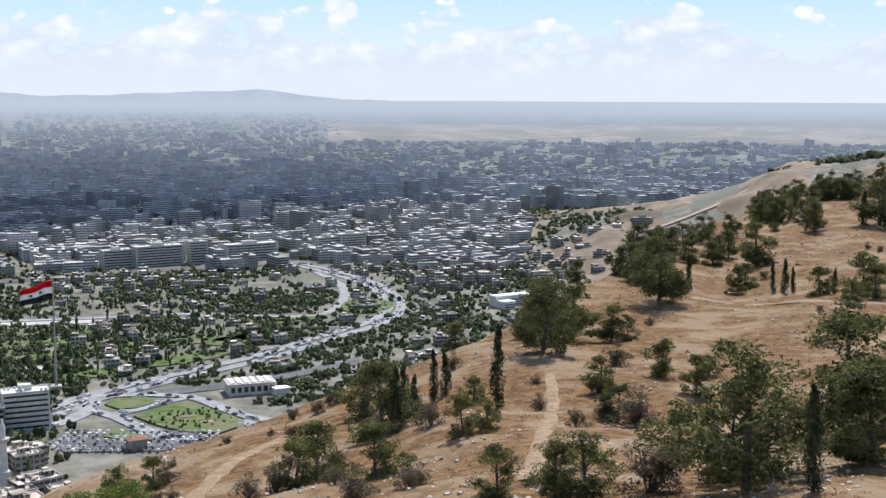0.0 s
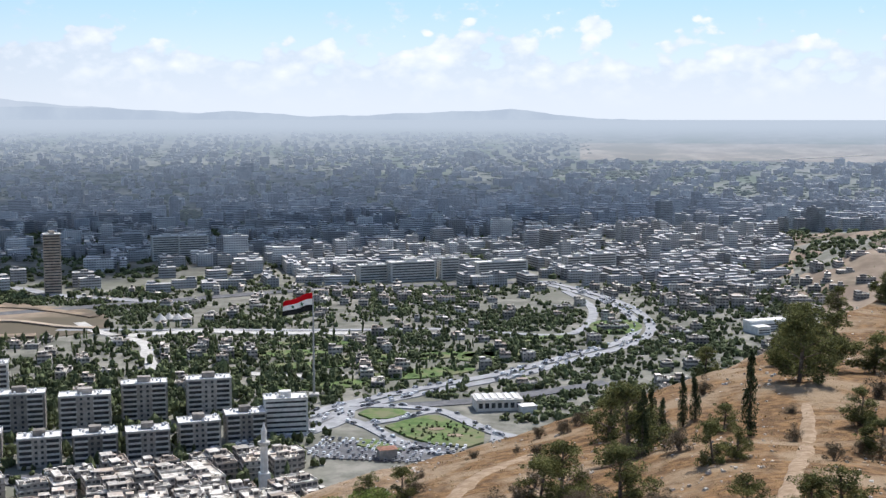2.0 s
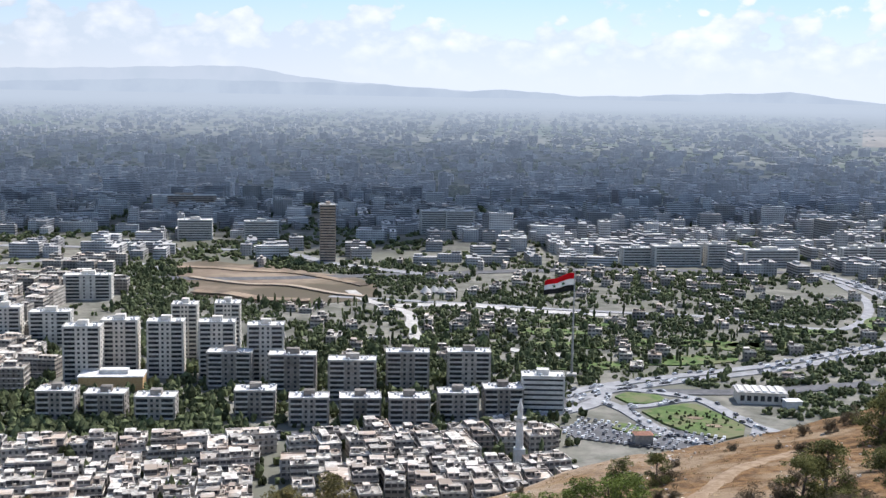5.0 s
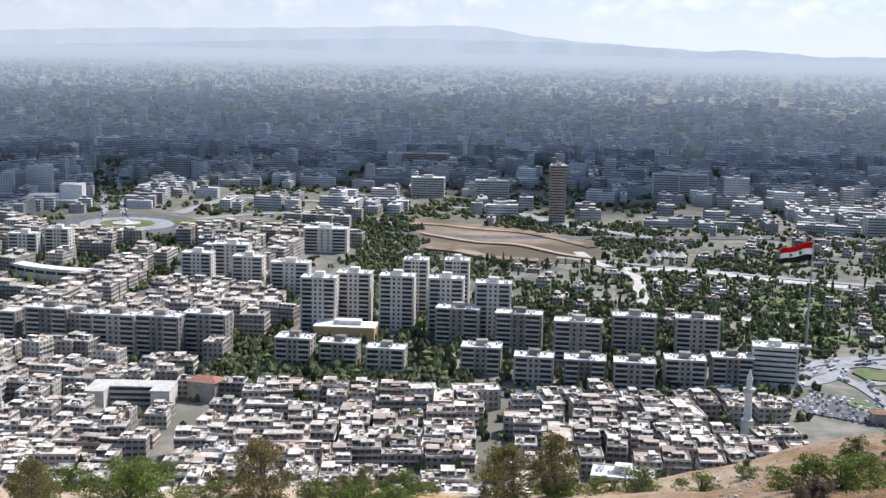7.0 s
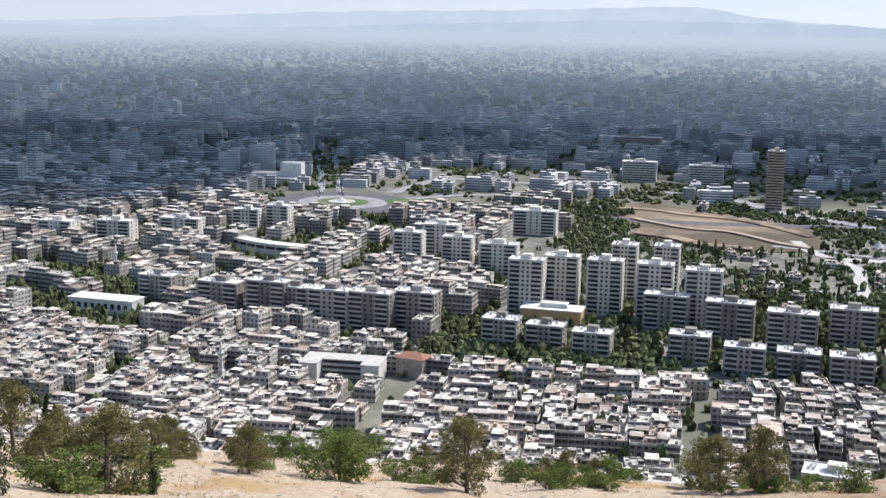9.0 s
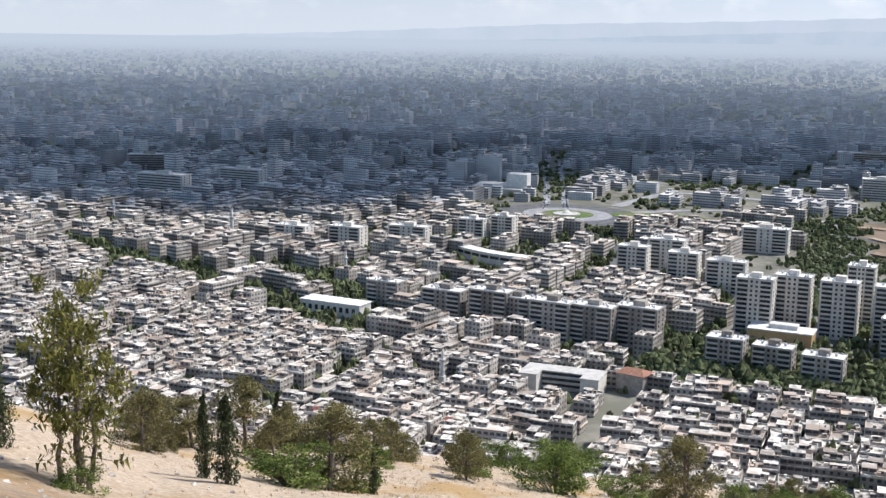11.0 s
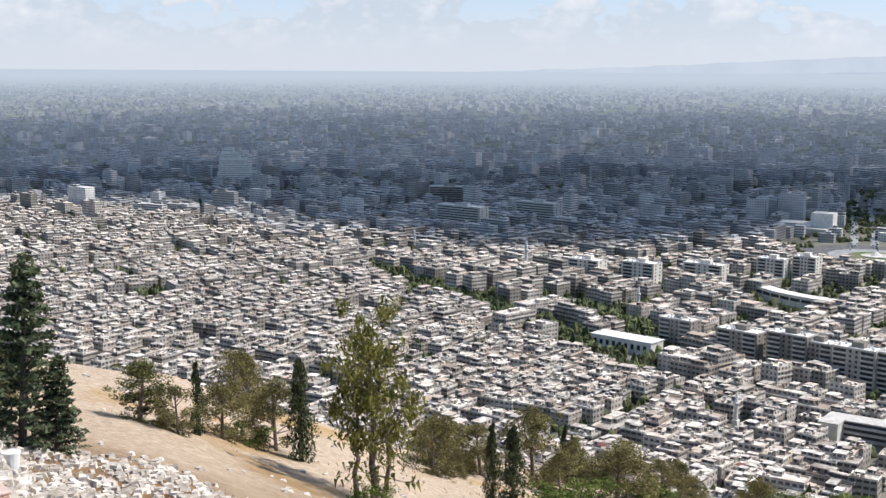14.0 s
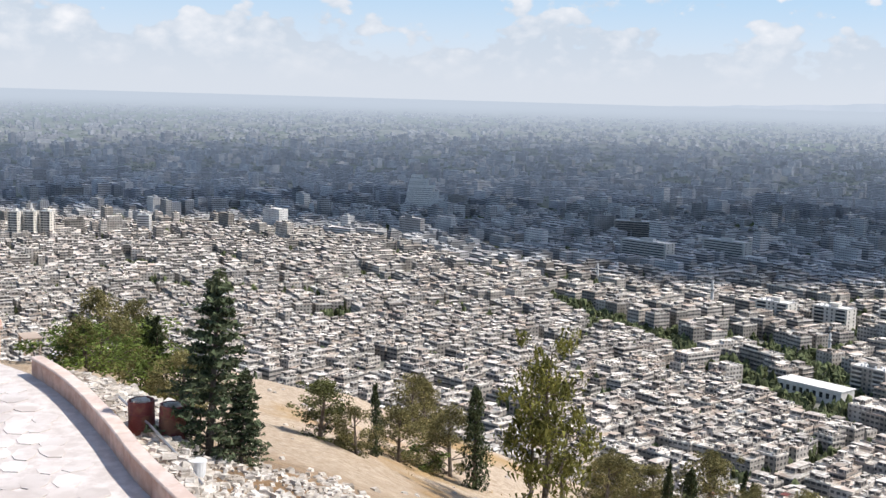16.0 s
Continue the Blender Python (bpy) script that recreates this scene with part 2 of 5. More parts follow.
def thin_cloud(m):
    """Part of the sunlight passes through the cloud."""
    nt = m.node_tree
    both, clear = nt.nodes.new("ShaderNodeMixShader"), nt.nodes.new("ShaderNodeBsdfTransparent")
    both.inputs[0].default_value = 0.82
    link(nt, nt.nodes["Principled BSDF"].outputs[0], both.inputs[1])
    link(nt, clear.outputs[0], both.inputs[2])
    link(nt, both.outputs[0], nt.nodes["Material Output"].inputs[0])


thin_cloud(M_SHADE_CLOUD)


# ---- shared builders ----
def mesh_ob(name, verts, faces, materials, indices=None, uvs=None, smooth=False):
    me = bpy.data.meshes.new(name)
    me.from_pydata(verts if isinstance(verts, list) else verts.tolist(), [], faces if isinstance(faces, list) else faces.tolist())
    for m in (materials if isinstance(materials, list) else [materials]):
        me.materials.append(m)
    if indices is not None:
        me.polygons.foreach_set("material_index", np.asarray(indices, np.int32))
    if uvs is not None:
        me.uv_layers.new(name="UVMap").data.foreach_set("uv", np.asarray(uvs, np.float32).ravel())
    if smooth:
        me.polygons.foreach_set("use_smooth", np.ones(len(me.polygons), bool))
    me.update()
    return new(name, me)


def part(name, bm, material, parent, label=""):
    me = bpy.data.meshes.new(name)
    bm.to_mesh(me)
    bm.free()
    me.materials.append(material)
    ob = new(name, me)
    ob.parent = parent
    return tagged(ob, label)


def share(name, me, parent, m):
    ob = new(name, me)
    ob.parent = parent
    ob.matrix_basis = m
    return ob


def bm_box(bm, x0, x1, y0, y1, z0, z1, bevel=0.0):
    r = bmesh.ops.create_cube(bm, size=1.0, matrix=Matrix.Translation(((x0 + x1) / 2, (y0 + y1) / 2, (z0 + z1) / 2))
                              @ Matrix.Diagonal((x1 - x0, y1 - y0, z1 - z0, 1)))
    if bevel:
        edges = {e for v in r["verts"] for e in v.link_edges}
        bmesh.ops.bevel(bm, geom=list(edges), offset=bevel, segments=1, affect="EDGES")
    return bm


def box(*a, bevel=0.0):
    return bm_box(bmesh.new(), *a, bevel=bevel)


def bm_rod(bm, a, b, ra, rb, n=7):
    a, b = Vector(a), Vector(b)
    turn = (b - a).to_track_quat("Z", "Y").to_matrix().to_4x4()
    bmesh.ops.create_cone(bm, cap_ends=True, segments=n, radius1=ra, radius2=rb, depth=(b - a).length,
                          matrix=Matrix.Translation((a + b) / 2) @ turn)
    return bm


def polar(az, d):
    return -d * math.sin(radians(az)), d * math.cos(radians(az))


# bearing (degrees left of the first view), slope angle of the brow, distance of the brow, slope angle at 25 m
BROW = [(-60, -0.5, 380, -20), (-20, -3.3, 330, -21), (-16.3, -4.3, 290, -22), (-13.8, -5.3, 255, -23), (-11.2, -6.3, 220, -23.5),
        (-8.6, -7.8, 180, -24), (-6, -9.3, 150, -24), (-3.8, -10.6, 132, -24), (-1.3, -11.7, 122, -24), (4, -13.7, 113, -24.5),
        (8.7, -15.1, 106, -25), (13.3, -16.5, 100, -25), (18, -17.9, 97, -25.5), (22.5, -19.4, 95, -26), (32, -20.9, 93, -26.5),
        (43, -20.9, 92, -26.5), (50, -20.6, 90, -26), (59, -19.7, 85, -25.5), (65, -19.4, 80, -25), (71, -18.4, 75, -24), (77, -16.6, 70, -22),
        (81, -15.8, 68, -20.5), (85, -14.3, 68, -19), (90, -13.3, 66, -17.6)]
RIM = [(94, -13.2, 50, -17.2), (97, -12.5, 36, -17.2), (110, -11.2, 38, -17.2), (150, -8, 60, -17), (180, 2, 200, -10), (240, 10, 400, 8), (300, -0.5, 380, -20)]
def lerp_table(table, az, col):
    return np.interp(az, [row[0] for row in table], [row[col] for row in table])
def hill_z(az, r):
    """Height of the mountain's flank at a bearing and a distance, arrays."""
    az, r = np.asarray(az, float), np.asarray(r, float)
    brow, dist, near = (lerp_table(BROW + RIM, az, c) for c in (1, 2, 3))
    k = np.clip(np.log(np.maximum(r, 1) / 25) / np.log(dist / 25), 0, 1)
    z = r * np.tan(np.radians(near + (brow - near) * k))
    z25 = 25 * np.tan(np.radians(near))
    s = np.clip((r - 2.5) / 17, 0, 1); s = s * s * (3 - 2 * s)
    flat = np.clip((az - 79) / 12, 0, 1); flat = flat * flat * (3 - 2 * flat)
    s2 = np.clip((r - 2.5) / 9, 0, 1); s2 = s2 * s2 * (3 - 2 * s2)
    s = s + (s2 - s) * flat
    z = np.where(r < 25, -1.7 + (z25 * np.maximum(r, 20) / 25 * (1 - flat) + z25 * flat + 1.7) * s, z)
    zd = dist * np.tan(np.radians(brow))
    o = r - dist
    return np.where(o > 0, zd - 0.35 * o - 0.45 * o * o / (o + 25), z)


H = 190.0
BEND, RIM_R = 2000.0, 4850.0


def air_d(r):
    """How far the plain really lies that is built at r: past BEND the distance is drawn together."""
    r = np.asarray(r, float)
    return 1 / np.where(r < BEND, 1 / np.maximum(r, 1), (1 - (r - BEND) / (RIM_R - BEND)) / BEND * 0.985 + 0.015 / BEND)


def plain_z(x, y):
    x, y = np.asarray(x, float), np.asarray(y, float)
    r, az = np.hypot(x, y), np.degrees(np.arctan2(-x, y))
    z = -H * np.where(r < BEND, 1.0, r / air_d(r))
    crest = np.interp(az, [-60, -30, -16.3, -10.7, -6, -2.5], [260, 170, 108, 56, 30, 0]) * (az < -2.5)
    ridge = crest * np.exp(-(((r - 1500) / np.where(r < 1500, 260, 420)) ** 2))
    mound = 26 * np.exp(-((az + 12.8) / 1.6) ** 2 - ((r - 3500) / 200) ** 2)
    return z + ridge + mound


def ground_at(az, r):
    return float(rough_hill(az, r, *polar(az, r)))


# ---- the ground ----
def grid_sheet(name, azs, rs, zfun, material, wobble=0.0):
    azg, rg = np.meshgrid(np.radians(azs), rs, indexing="ij")
    x, y = -rg * np.sin(azg), rg * np.cos(azg)
    z = zfun(np.degrees(azg), rg, x, y)
    v = np.stack([x, y, z], -1).reshape(-1, 3)
    n, m = len(azs), len(rs)
    i = (np.arange(n - 1)[:, None] * m + np.arange(m - 1)).ravel()
    f = np.stack([i, i + 1, i + m + 1, i + m], -1)
    return mesh_ob(name, v, f[:, ::-1], material, smooth=True)


def rough_hill(az, r, x, y):
    z = hill_z(az, r)
    bumps = sum(a * np.sin(x * k + p + 1.7 * np.sin(y * k * 0.7 + p)) * np.sin(y * k * 1.1 + 2 * p + 1.3 * np.sin(x * k * 0.6))
                for a, k, p in ((0.5, 0.11, 0.3), (0.25, 0.27, 1.9), (0.12, 0.6, 4.1), (0.06, 1.4, 2.2)))
    calm = np.clip((r - 30) / 40, 0, 1)
    z = z + bumps * (0.08 + 0.92 * calm)
    return np.where(az > 93, np.minimum(z, np.where(r < 36, -7.75, z)), np.maximum(z, -196))


tagged(grid_sheet("ground", np.arange(-60, 300.01, 0.5), np.r_[0.02, np.geomspace(0.6, 700, 195)], rough_hill, M_HILL),
       "dry brown mountain slope with thin yellow grass", "hillside", kind="structure")
tagged(grid_sheet("ground_plain", np.arange(-180, 180.1, 1.0), np.linspace(260, 2000, 60), lambda az, r, x, y: plain_z(x, y), M_PLAIN),
       "flat grey-green city plain at the mountain's foot", "ground", kind="structure")


def paint_haze(m):
    """For the backdrop distance alone: haze painted in as emission, stronger with every kilometre."""
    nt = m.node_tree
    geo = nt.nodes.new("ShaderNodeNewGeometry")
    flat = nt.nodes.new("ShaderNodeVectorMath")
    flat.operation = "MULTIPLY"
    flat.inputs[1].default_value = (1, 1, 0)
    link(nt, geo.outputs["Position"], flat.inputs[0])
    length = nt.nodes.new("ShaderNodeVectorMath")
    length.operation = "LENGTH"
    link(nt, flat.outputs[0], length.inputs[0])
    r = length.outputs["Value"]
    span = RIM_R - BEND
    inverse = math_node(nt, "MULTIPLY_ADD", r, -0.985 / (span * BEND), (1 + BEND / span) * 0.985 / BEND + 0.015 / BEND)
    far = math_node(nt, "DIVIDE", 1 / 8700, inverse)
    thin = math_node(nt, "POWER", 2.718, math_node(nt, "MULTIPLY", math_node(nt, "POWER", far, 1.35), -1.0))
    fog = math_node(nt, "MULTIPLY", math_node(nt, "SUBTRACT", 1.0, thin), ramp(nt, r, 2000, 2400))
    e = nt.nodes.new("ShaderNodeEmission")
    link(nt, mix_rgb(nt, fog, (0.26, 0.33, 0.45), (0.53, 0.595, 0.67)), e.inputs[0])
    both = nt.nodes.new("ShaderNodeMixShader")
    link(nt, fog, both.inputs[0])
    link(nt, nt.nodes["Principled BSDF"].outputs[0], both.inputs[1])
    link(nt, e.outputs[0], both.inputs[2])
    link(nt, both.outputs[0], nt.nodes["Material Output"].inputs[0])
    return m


M_HAZY_PLAIN = paint_haze(mat("hazy_plain", (0.11, 0.125, 0.10), (0.25, 0.25, 0.22), 0.02, patch=(0.10, 0.13, 0.08), patch_scale=0.004))
M_HAZY_WALLS = paint_haze(mat("hazy_walls", (0.30, 0.30, 0.31), (0.46, 0.46, 0.47), 0.05, windows=True, island=0.3))
M_HAZY_ROOFS = paint_haze(mat("hazy_roofs", (0.30, 0.30, 0.30), (0.56, 0.55, 0.54), 0.06, island=0.35))
M_HAZY_TREES = paint_haze(mat("hazy_foliage", (0.075, 0.095, 0.065), (0.15, 0.175, 0.11), 0.35, island=0.4))
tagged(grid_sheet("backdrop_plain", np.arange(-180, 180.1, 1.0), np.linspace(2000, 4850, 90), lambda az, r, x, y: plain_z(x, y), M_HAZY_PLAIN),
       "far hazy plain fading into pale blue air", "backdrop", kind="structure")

M_HAZY_FIELD = paint_haze(mat("hazy_dry_field", (0.24, 0.20, 0.15), (0.42, 0.36, 0.29), 0.012, patch=(0.20, 0.18, 0.13), patch_scale=0.004))
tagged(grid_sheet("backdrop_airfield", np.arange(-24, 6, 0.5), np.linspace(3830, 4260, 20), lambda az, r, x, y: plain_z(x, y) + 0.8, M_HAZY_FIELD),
       "dry brown airfield far off on the plain", "backdrop", kind="structure")


def spur_z(az, r, x, y):
    z = plain_z(x, y)
    rise = z + H
    gully = 5 * np.sin(x * .035 + 2 * np.sin(y * .011)) + 2.5 * np.sin(x * .09 + y * .03)
    return np.where(rise > 5, z + 1.0 + gully * np.clip((rise - 5) / 25, 0, 1), z - 4)


tagged(grid_sheet("ground_spur", np.arange(-40, -2.2, 0.25), np.linspace(1100, 1960, 70), spur_z, M_SPUR),
       "bare brown hill spur with shallow gullies", "hillside", kind="structure")


def far_hills(name, keys, r, material, low=-4.0):
    azs = np.arange(-60, 150, 0.4)
    tops = np.interp(azs, [k[0] for k in keys], [k[1] for k in keys])
    tops = tops + 0.02 * np.sin(azs * 2.3) + 0.012 * np.sin(azs * 7.1 + 1)
    v, f = [], []
    for i, (az, el) in enumerate(zip(azs, tops)):
        x, y = polar(az, r)
        v += [(x, y, r * math.tan(radians(-0.6))), (x * 1.003, y * 1.003, r * math.tan(radians(el)))]
        if i:
            f.append((2 * i - 2, 2 * i, 2 * i + 1, 2 * i - 1))
    return tagged(mesh_ob(name, v, f, material, smooth=True), "pale blue distant mountain ridge in haze", "backdrop", kind="structure")


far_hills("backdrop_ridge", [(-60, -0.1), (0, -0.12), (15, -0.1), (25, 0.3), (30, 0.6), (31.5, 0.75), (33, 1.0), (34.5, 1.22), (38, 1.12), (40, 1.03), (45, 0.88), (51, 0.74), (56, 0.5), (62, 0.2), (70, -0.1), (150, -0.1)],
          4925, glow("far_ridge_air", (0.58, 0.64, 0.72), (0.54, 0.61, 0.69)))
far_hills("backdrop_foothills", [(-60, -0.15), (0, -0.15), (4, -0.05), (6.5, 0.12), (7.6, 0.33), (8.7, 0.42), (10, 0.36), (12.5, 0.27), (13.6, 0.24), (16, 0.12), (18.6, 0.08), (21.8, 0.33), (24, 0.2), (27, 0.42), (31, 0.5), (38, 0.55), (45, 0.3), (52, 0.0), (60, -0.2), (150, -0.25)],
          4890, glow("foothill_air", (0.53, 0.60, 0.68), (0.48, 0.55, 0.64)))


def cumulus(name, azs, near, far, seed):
    """A cumulus bank added high over the plain, out of view, to shade the city."""
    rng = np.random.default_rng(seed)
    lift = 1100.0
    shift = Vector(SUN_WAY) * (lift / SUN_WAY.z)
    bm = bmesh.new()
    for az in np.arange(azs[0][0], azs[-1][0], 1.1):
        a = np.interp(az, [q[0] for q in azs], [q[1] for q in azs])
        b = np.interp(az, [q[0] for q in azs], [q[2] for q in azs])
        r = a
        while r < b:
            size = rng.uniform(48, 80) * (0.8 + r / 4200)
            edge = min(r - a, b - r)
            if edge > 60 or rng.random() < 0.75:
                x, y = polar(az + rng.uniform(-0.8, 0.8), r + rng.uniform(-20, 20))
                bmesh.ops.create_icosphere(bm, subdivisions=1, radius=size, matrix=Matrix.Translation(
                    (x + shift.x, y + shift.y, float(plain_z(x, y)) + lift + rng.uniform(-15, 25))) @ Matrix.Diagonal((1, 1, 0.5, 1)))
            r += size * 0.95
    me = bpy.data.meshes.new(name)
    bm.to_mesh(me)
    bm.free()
    me.materials.append(M_SHADE_CLOUD)
    tagged(new(name, me), "unseen cumulus cloud added to shade the city", "cloud", kind="stuff")


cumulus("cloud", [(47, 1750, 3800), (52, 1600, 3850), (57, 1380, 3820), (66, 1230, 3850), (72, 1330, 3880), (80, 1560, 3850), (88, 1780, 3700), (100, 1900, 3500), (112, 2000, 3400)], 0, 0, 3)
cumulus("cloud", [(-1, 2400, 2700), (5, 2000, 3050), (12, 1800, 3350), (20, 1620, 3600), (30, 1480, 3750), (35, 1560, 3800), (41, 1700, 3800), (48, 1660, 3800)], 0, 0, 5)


def flat_shape(name, pts, material, label, category, lift=0.5, kind="structure"):
    """A flat patch of ground from its outline, a little above the plain and thick at the edge."""
    bm = bmesh.new()
    vs = [bm.verts.new((x, y, -H + lift)) for x, y in pts]
    face = bm.faces.new(vs)
    if face.normal.z < 0:
        face.normal_flip()
    ex = bmesh.ops.extrude_face_region(bm, geom=[face])
    bmesh.ops.translate(bm, vec=(0, 0, -lift - 0.2), verts=[v for v in ex["geom"] if isinstance(v, bmesh.types.BMVert)])
    bmesh.ops.recalc_face_normals(bm, faces=bm.faces[:])
    return tagged(part(name, bm, material, None), label, category, kind=kind)


def curve_points(pts, step=12.0):
    """A smooth line through the points."""
    out = []
    p = [Vector((*q, 0)) for q in pts]
    p = [2 * p[0] - p[1], *p, 2 * p[-1] - p[-2]]
    for a, b, c, d in zip(p, p[1:], p[2:], p[3:]):
        n = max(2, int((c - b).length / step))
        for i in range(n):
            t = i / n
            out.append(0.5 * (2 * b + (c - a) * t + (2 * a - 5 * b + 4 * c - d) * t * t + (3 * b - a - 3 * c + d) * t ** 3))
    out.append(p[-2])
    return out


ROAD_LINES = []


def road(name, pts, width, material, label, lift=0.7):
    line = curve_points(pts)
    ROAD_LINES.append((np.array([(q.x, q.y) for q in line]), width / 2))
    v, f = [], []
    for i, q in enumerate(line):
        way = (line[min(i + 1, len(line) - 1)] - line[max(i - 1, 0)]).normalized()
        side = Vector((-way.y, way.x, 0)) * width / 2
        z = float(plain_z(q.x, q.y))
        for s, dz in ((1, lift - 0.9), (1, lift), (-1, lift), (-1, lift - 0.9)):
            v.append((q.x + s * side.x, q.y + s * side.y, z + dz))
        if i:
            k = 4 * i
            f += [(k - 4 + j, k + j, k + j + 1, k - 3 + j) for j in range(3)]
    ob = mesh_ob(name, v, [q[::-1] for q in f], material)
    return tagged(ob, label, "road", kind="structure")


def oval(cx, cy, rx, ry, turn=0.0, n=40):
    c, s = math.cos(radians(turn)), math.sin(radians(turn))
    return [(cx + rx * math.cos(a) * c - ry * math.sin(a) * s, cy + rx * math.cos(a) * s + ry * math.sin(a) * c) for a in np.linspace(0, 2 * math.pi, n, endpoint=False)]


HIGHWAY = [(-238, 700), (-222, 742), (-182, 798), (-128, 869), (-92, 938), (-57, 1002), (-44, 1073), (-59, 1168), (-93, 1251), (-136, 1319), (-178, 1370)]
def beside(pts, off):
    line = curve_points(pts, 30)
    out = []
    for i in range(len(line)):
        way = (line[min(i + 1, len(line) - 1)] - line[max(i - 1, 0)]).normalized()
        out.append((line[i].x - way.y * off, line[i].y + way.x * off))
    return out


road("road_highway", beside(HIGHWAY, 6.5), 9.5, M_HIGHWAY, "pale grey carriageway of the curving highway")
road("road_highway_back", beside(HIGHWAY, -6.5), 9.5, M_HIGHWAY, "pale grey return carriageway of the highway")
road("road_branch", [(-140, 1300), (-103, 1200), (-95, 1098), (-110, 1035), (-160, 1030), (-210, 1040)], 9, M_HIGHWAY, "grey slip road curving off the highway", 0.6)
road("road_west", [(-200, 745), (-150, 770), (-110, 800), (-60, 850)], 14, M_ASPHALT, "grey street behind the flat-roofed shed", 0.6)
road("road_foot", [(-225, 720), (-246, 655), (-275, 610), (-330, 560), (-380, 530), (-440, 490), (-500, 455)], 15, M_ASPHALT, "grey town street between the apartment blocks", 0.6)
AVENUE = [(-1039, 829), (-1200, 955), (-1376, 1091), (-1560, 1240)]
road("road_avenue", beside(AVENUE, 11), 9, M_HIGHWAY, "straight avenue carriageway leading to the square")
road("road_avenue_back", beside(AVENUE, -11), 9, M_HIGHWAY, "return carriageway of the straight avenue")
road("road_park", [(-338, 826), (-297, 821), (-250, 830)], 10, M_CONCRETE, "pale park road", 0.6)
road("road_white", [(-395, 815), (-425, 862), (-455, 918), (-520, 960), (-560, 1000)], 11, M_CONCRETE, "pale concrete forecourt road", 0.6)
road("road_park_long", [(-560, 960), (-450, 985), (-330, 1010), (-220, 1040)], 9, M_HIGHWAY, "grey road through the park trees", 0.55)
road("road_boulevard", [(-1000, 820), (-850, 930), (-700, 1000), (-560, 1120), (-400, 1260), (-178, 1370)], 20, M_ASPHALT, "grey city boulevard", 0.55)
road("road_square_south", [(-1000, 830), (-900, 760), (-780, 700), (-690, 560)], 18, M_ASPHALT, "grey street running to the square", 0.55)
road("road_runway", [polar(az, r) for az, r in ((-3.0, 3850), (-5.3, 3925), (-7.7, 4010))], 16, M_CONCRETE, "pale airfield runway on the far plain", 2.0)
road("road_strip", [(302, 2010), (330, 2110), (360, 2200), (400, 2290)], 30, M_CONCRETE, "pale straight road in a hollow of the hills", 1.0)
road("road_spur", [(120, 1330), (230, 1360), (330, 1380), (420, 1420)], 9, M_SOIL, "pale dirt track across the bare hillside", 1.5)
road("road_ring", [(-262, 622), (-244, 648), (-226, 678), (-216, 708), (-225, 746)], 12, M_HIGHWAY, "pale grey approach road of the junction", 0.65)
road("road_ring", [(-216, 710), (-195, 694), (-176, 672), (-152, 650), (-126, 640)], 9, M_HIGHWAY, "pale grey road along the lawn's near side", 0.7)
road("road_ring", [(-198, 700), (-184, 714), (-172, 732), (-160, 744)], 8, M_HIGHWAY, "pale grey link road between two lawns", 0.75)
road("road_ring", [(-222, 744), (-190, 748), (-160, 742), (-134, 714), (-114, 694), (-92, 684)], 9, M_HIGHWAY, "pale grey road along the lawn's far side", 0.8)
road("road_ring", [(-126, 640), (-112, 660), (-114, 694)], 8, M_HIGHWAY, "pale grey link road past the lawn's tip", 0.6)
RING_ROADS = ROAD_LINES[-5:]
flat_shape("lawn", [(-185, 695), (-176, 712), (-166, 726), (-158, 727), (-148, 718), (-122, 692), (-119, 672), (-126, 660), (-146, 661), (-166, 675)], M_GRASS, "large green lawn island of the junction", "lawn", 1.2)
flat_shape("lawn", [(-210, 722), (-206, 737), (-186, 739), (-178, 729), (-188, 713), (-198, 711)], M_GRASS, "small green lawn island of the junction", "lawn", 1.2)
flat_shape("lawn", [(-194, 664), (-180, 662), (-160, 646), (-172, 642), (-190, 650)], M_GRASS, "narrow green lawn strip beside the car park", "lawn", 1.2)
for cx, cy in ((-152, 694), (-138, 682)):
    flat_shape("pavement_ring", oval(cx, cy, 5, 3, 12), M_SAND, "round bare flower bed in the lawn", "bed", 1.45)
flat_shape("road_square", oval(-1010, 822, 85, 78, 0), M_ASPHALT, "broad grey city square", "road", 0.8)
flat_shape("pavement_square", oval(-1010, 822, 52, 47), M_HIGHWAY, "pale paved ring of the city square", "pavement", 1.05)
flat_shape("lawn", oval(-1010, 822, 30, 28), M_GRASS, "round lawn of the city square", "lawn", 1.3)
flat_shape("lawn", oval(-940, 900, 60, 28, 35), M_GRASS, "green lawn beside the city square", "lawn", 1.2)
flat_shape("excavation", [(-798, 1022), (-812, 1062), (-797, 1099), (-750, 1092), (-711, 1108), (-650, 1082), (-600, 1078), (-555, 1044), (-528, 1000), (-515, 959), (-545, 930), (-583, 893), (-630, 905), (-673, 900), (-700, 940), (-740, 975)],
           M_SPUR, "broad sandy cleared building ground", "building ground", .5)
for k, pts in enumerate(([(-790, 1036), (-763, 1050), (-715, 1054), (-667, 1066), (-610, 1052), (-560, 1030)], [(-738, 985), (-711, 980), (-660, 976), (-623, 990), (-560, 972), (-528, 972)], [(-680, 912), (-640, 918), (-599, 908), (-560, 926)])):
    road("terrace_bank", pts, (12, 7, 15)[k], (M_SAND, M_SOIL, M_SAND)[k], "terraced earth bank of the cleared ground", 1.6 + .5 * (k % 3))
road("road_cleared", [(-1010, 802), (-988, 895), (-958, 992), (-873, 1040), (-800, 1015)], 14, M_HIGHWAY, "pale grey street round the cleared ground", 0.6)
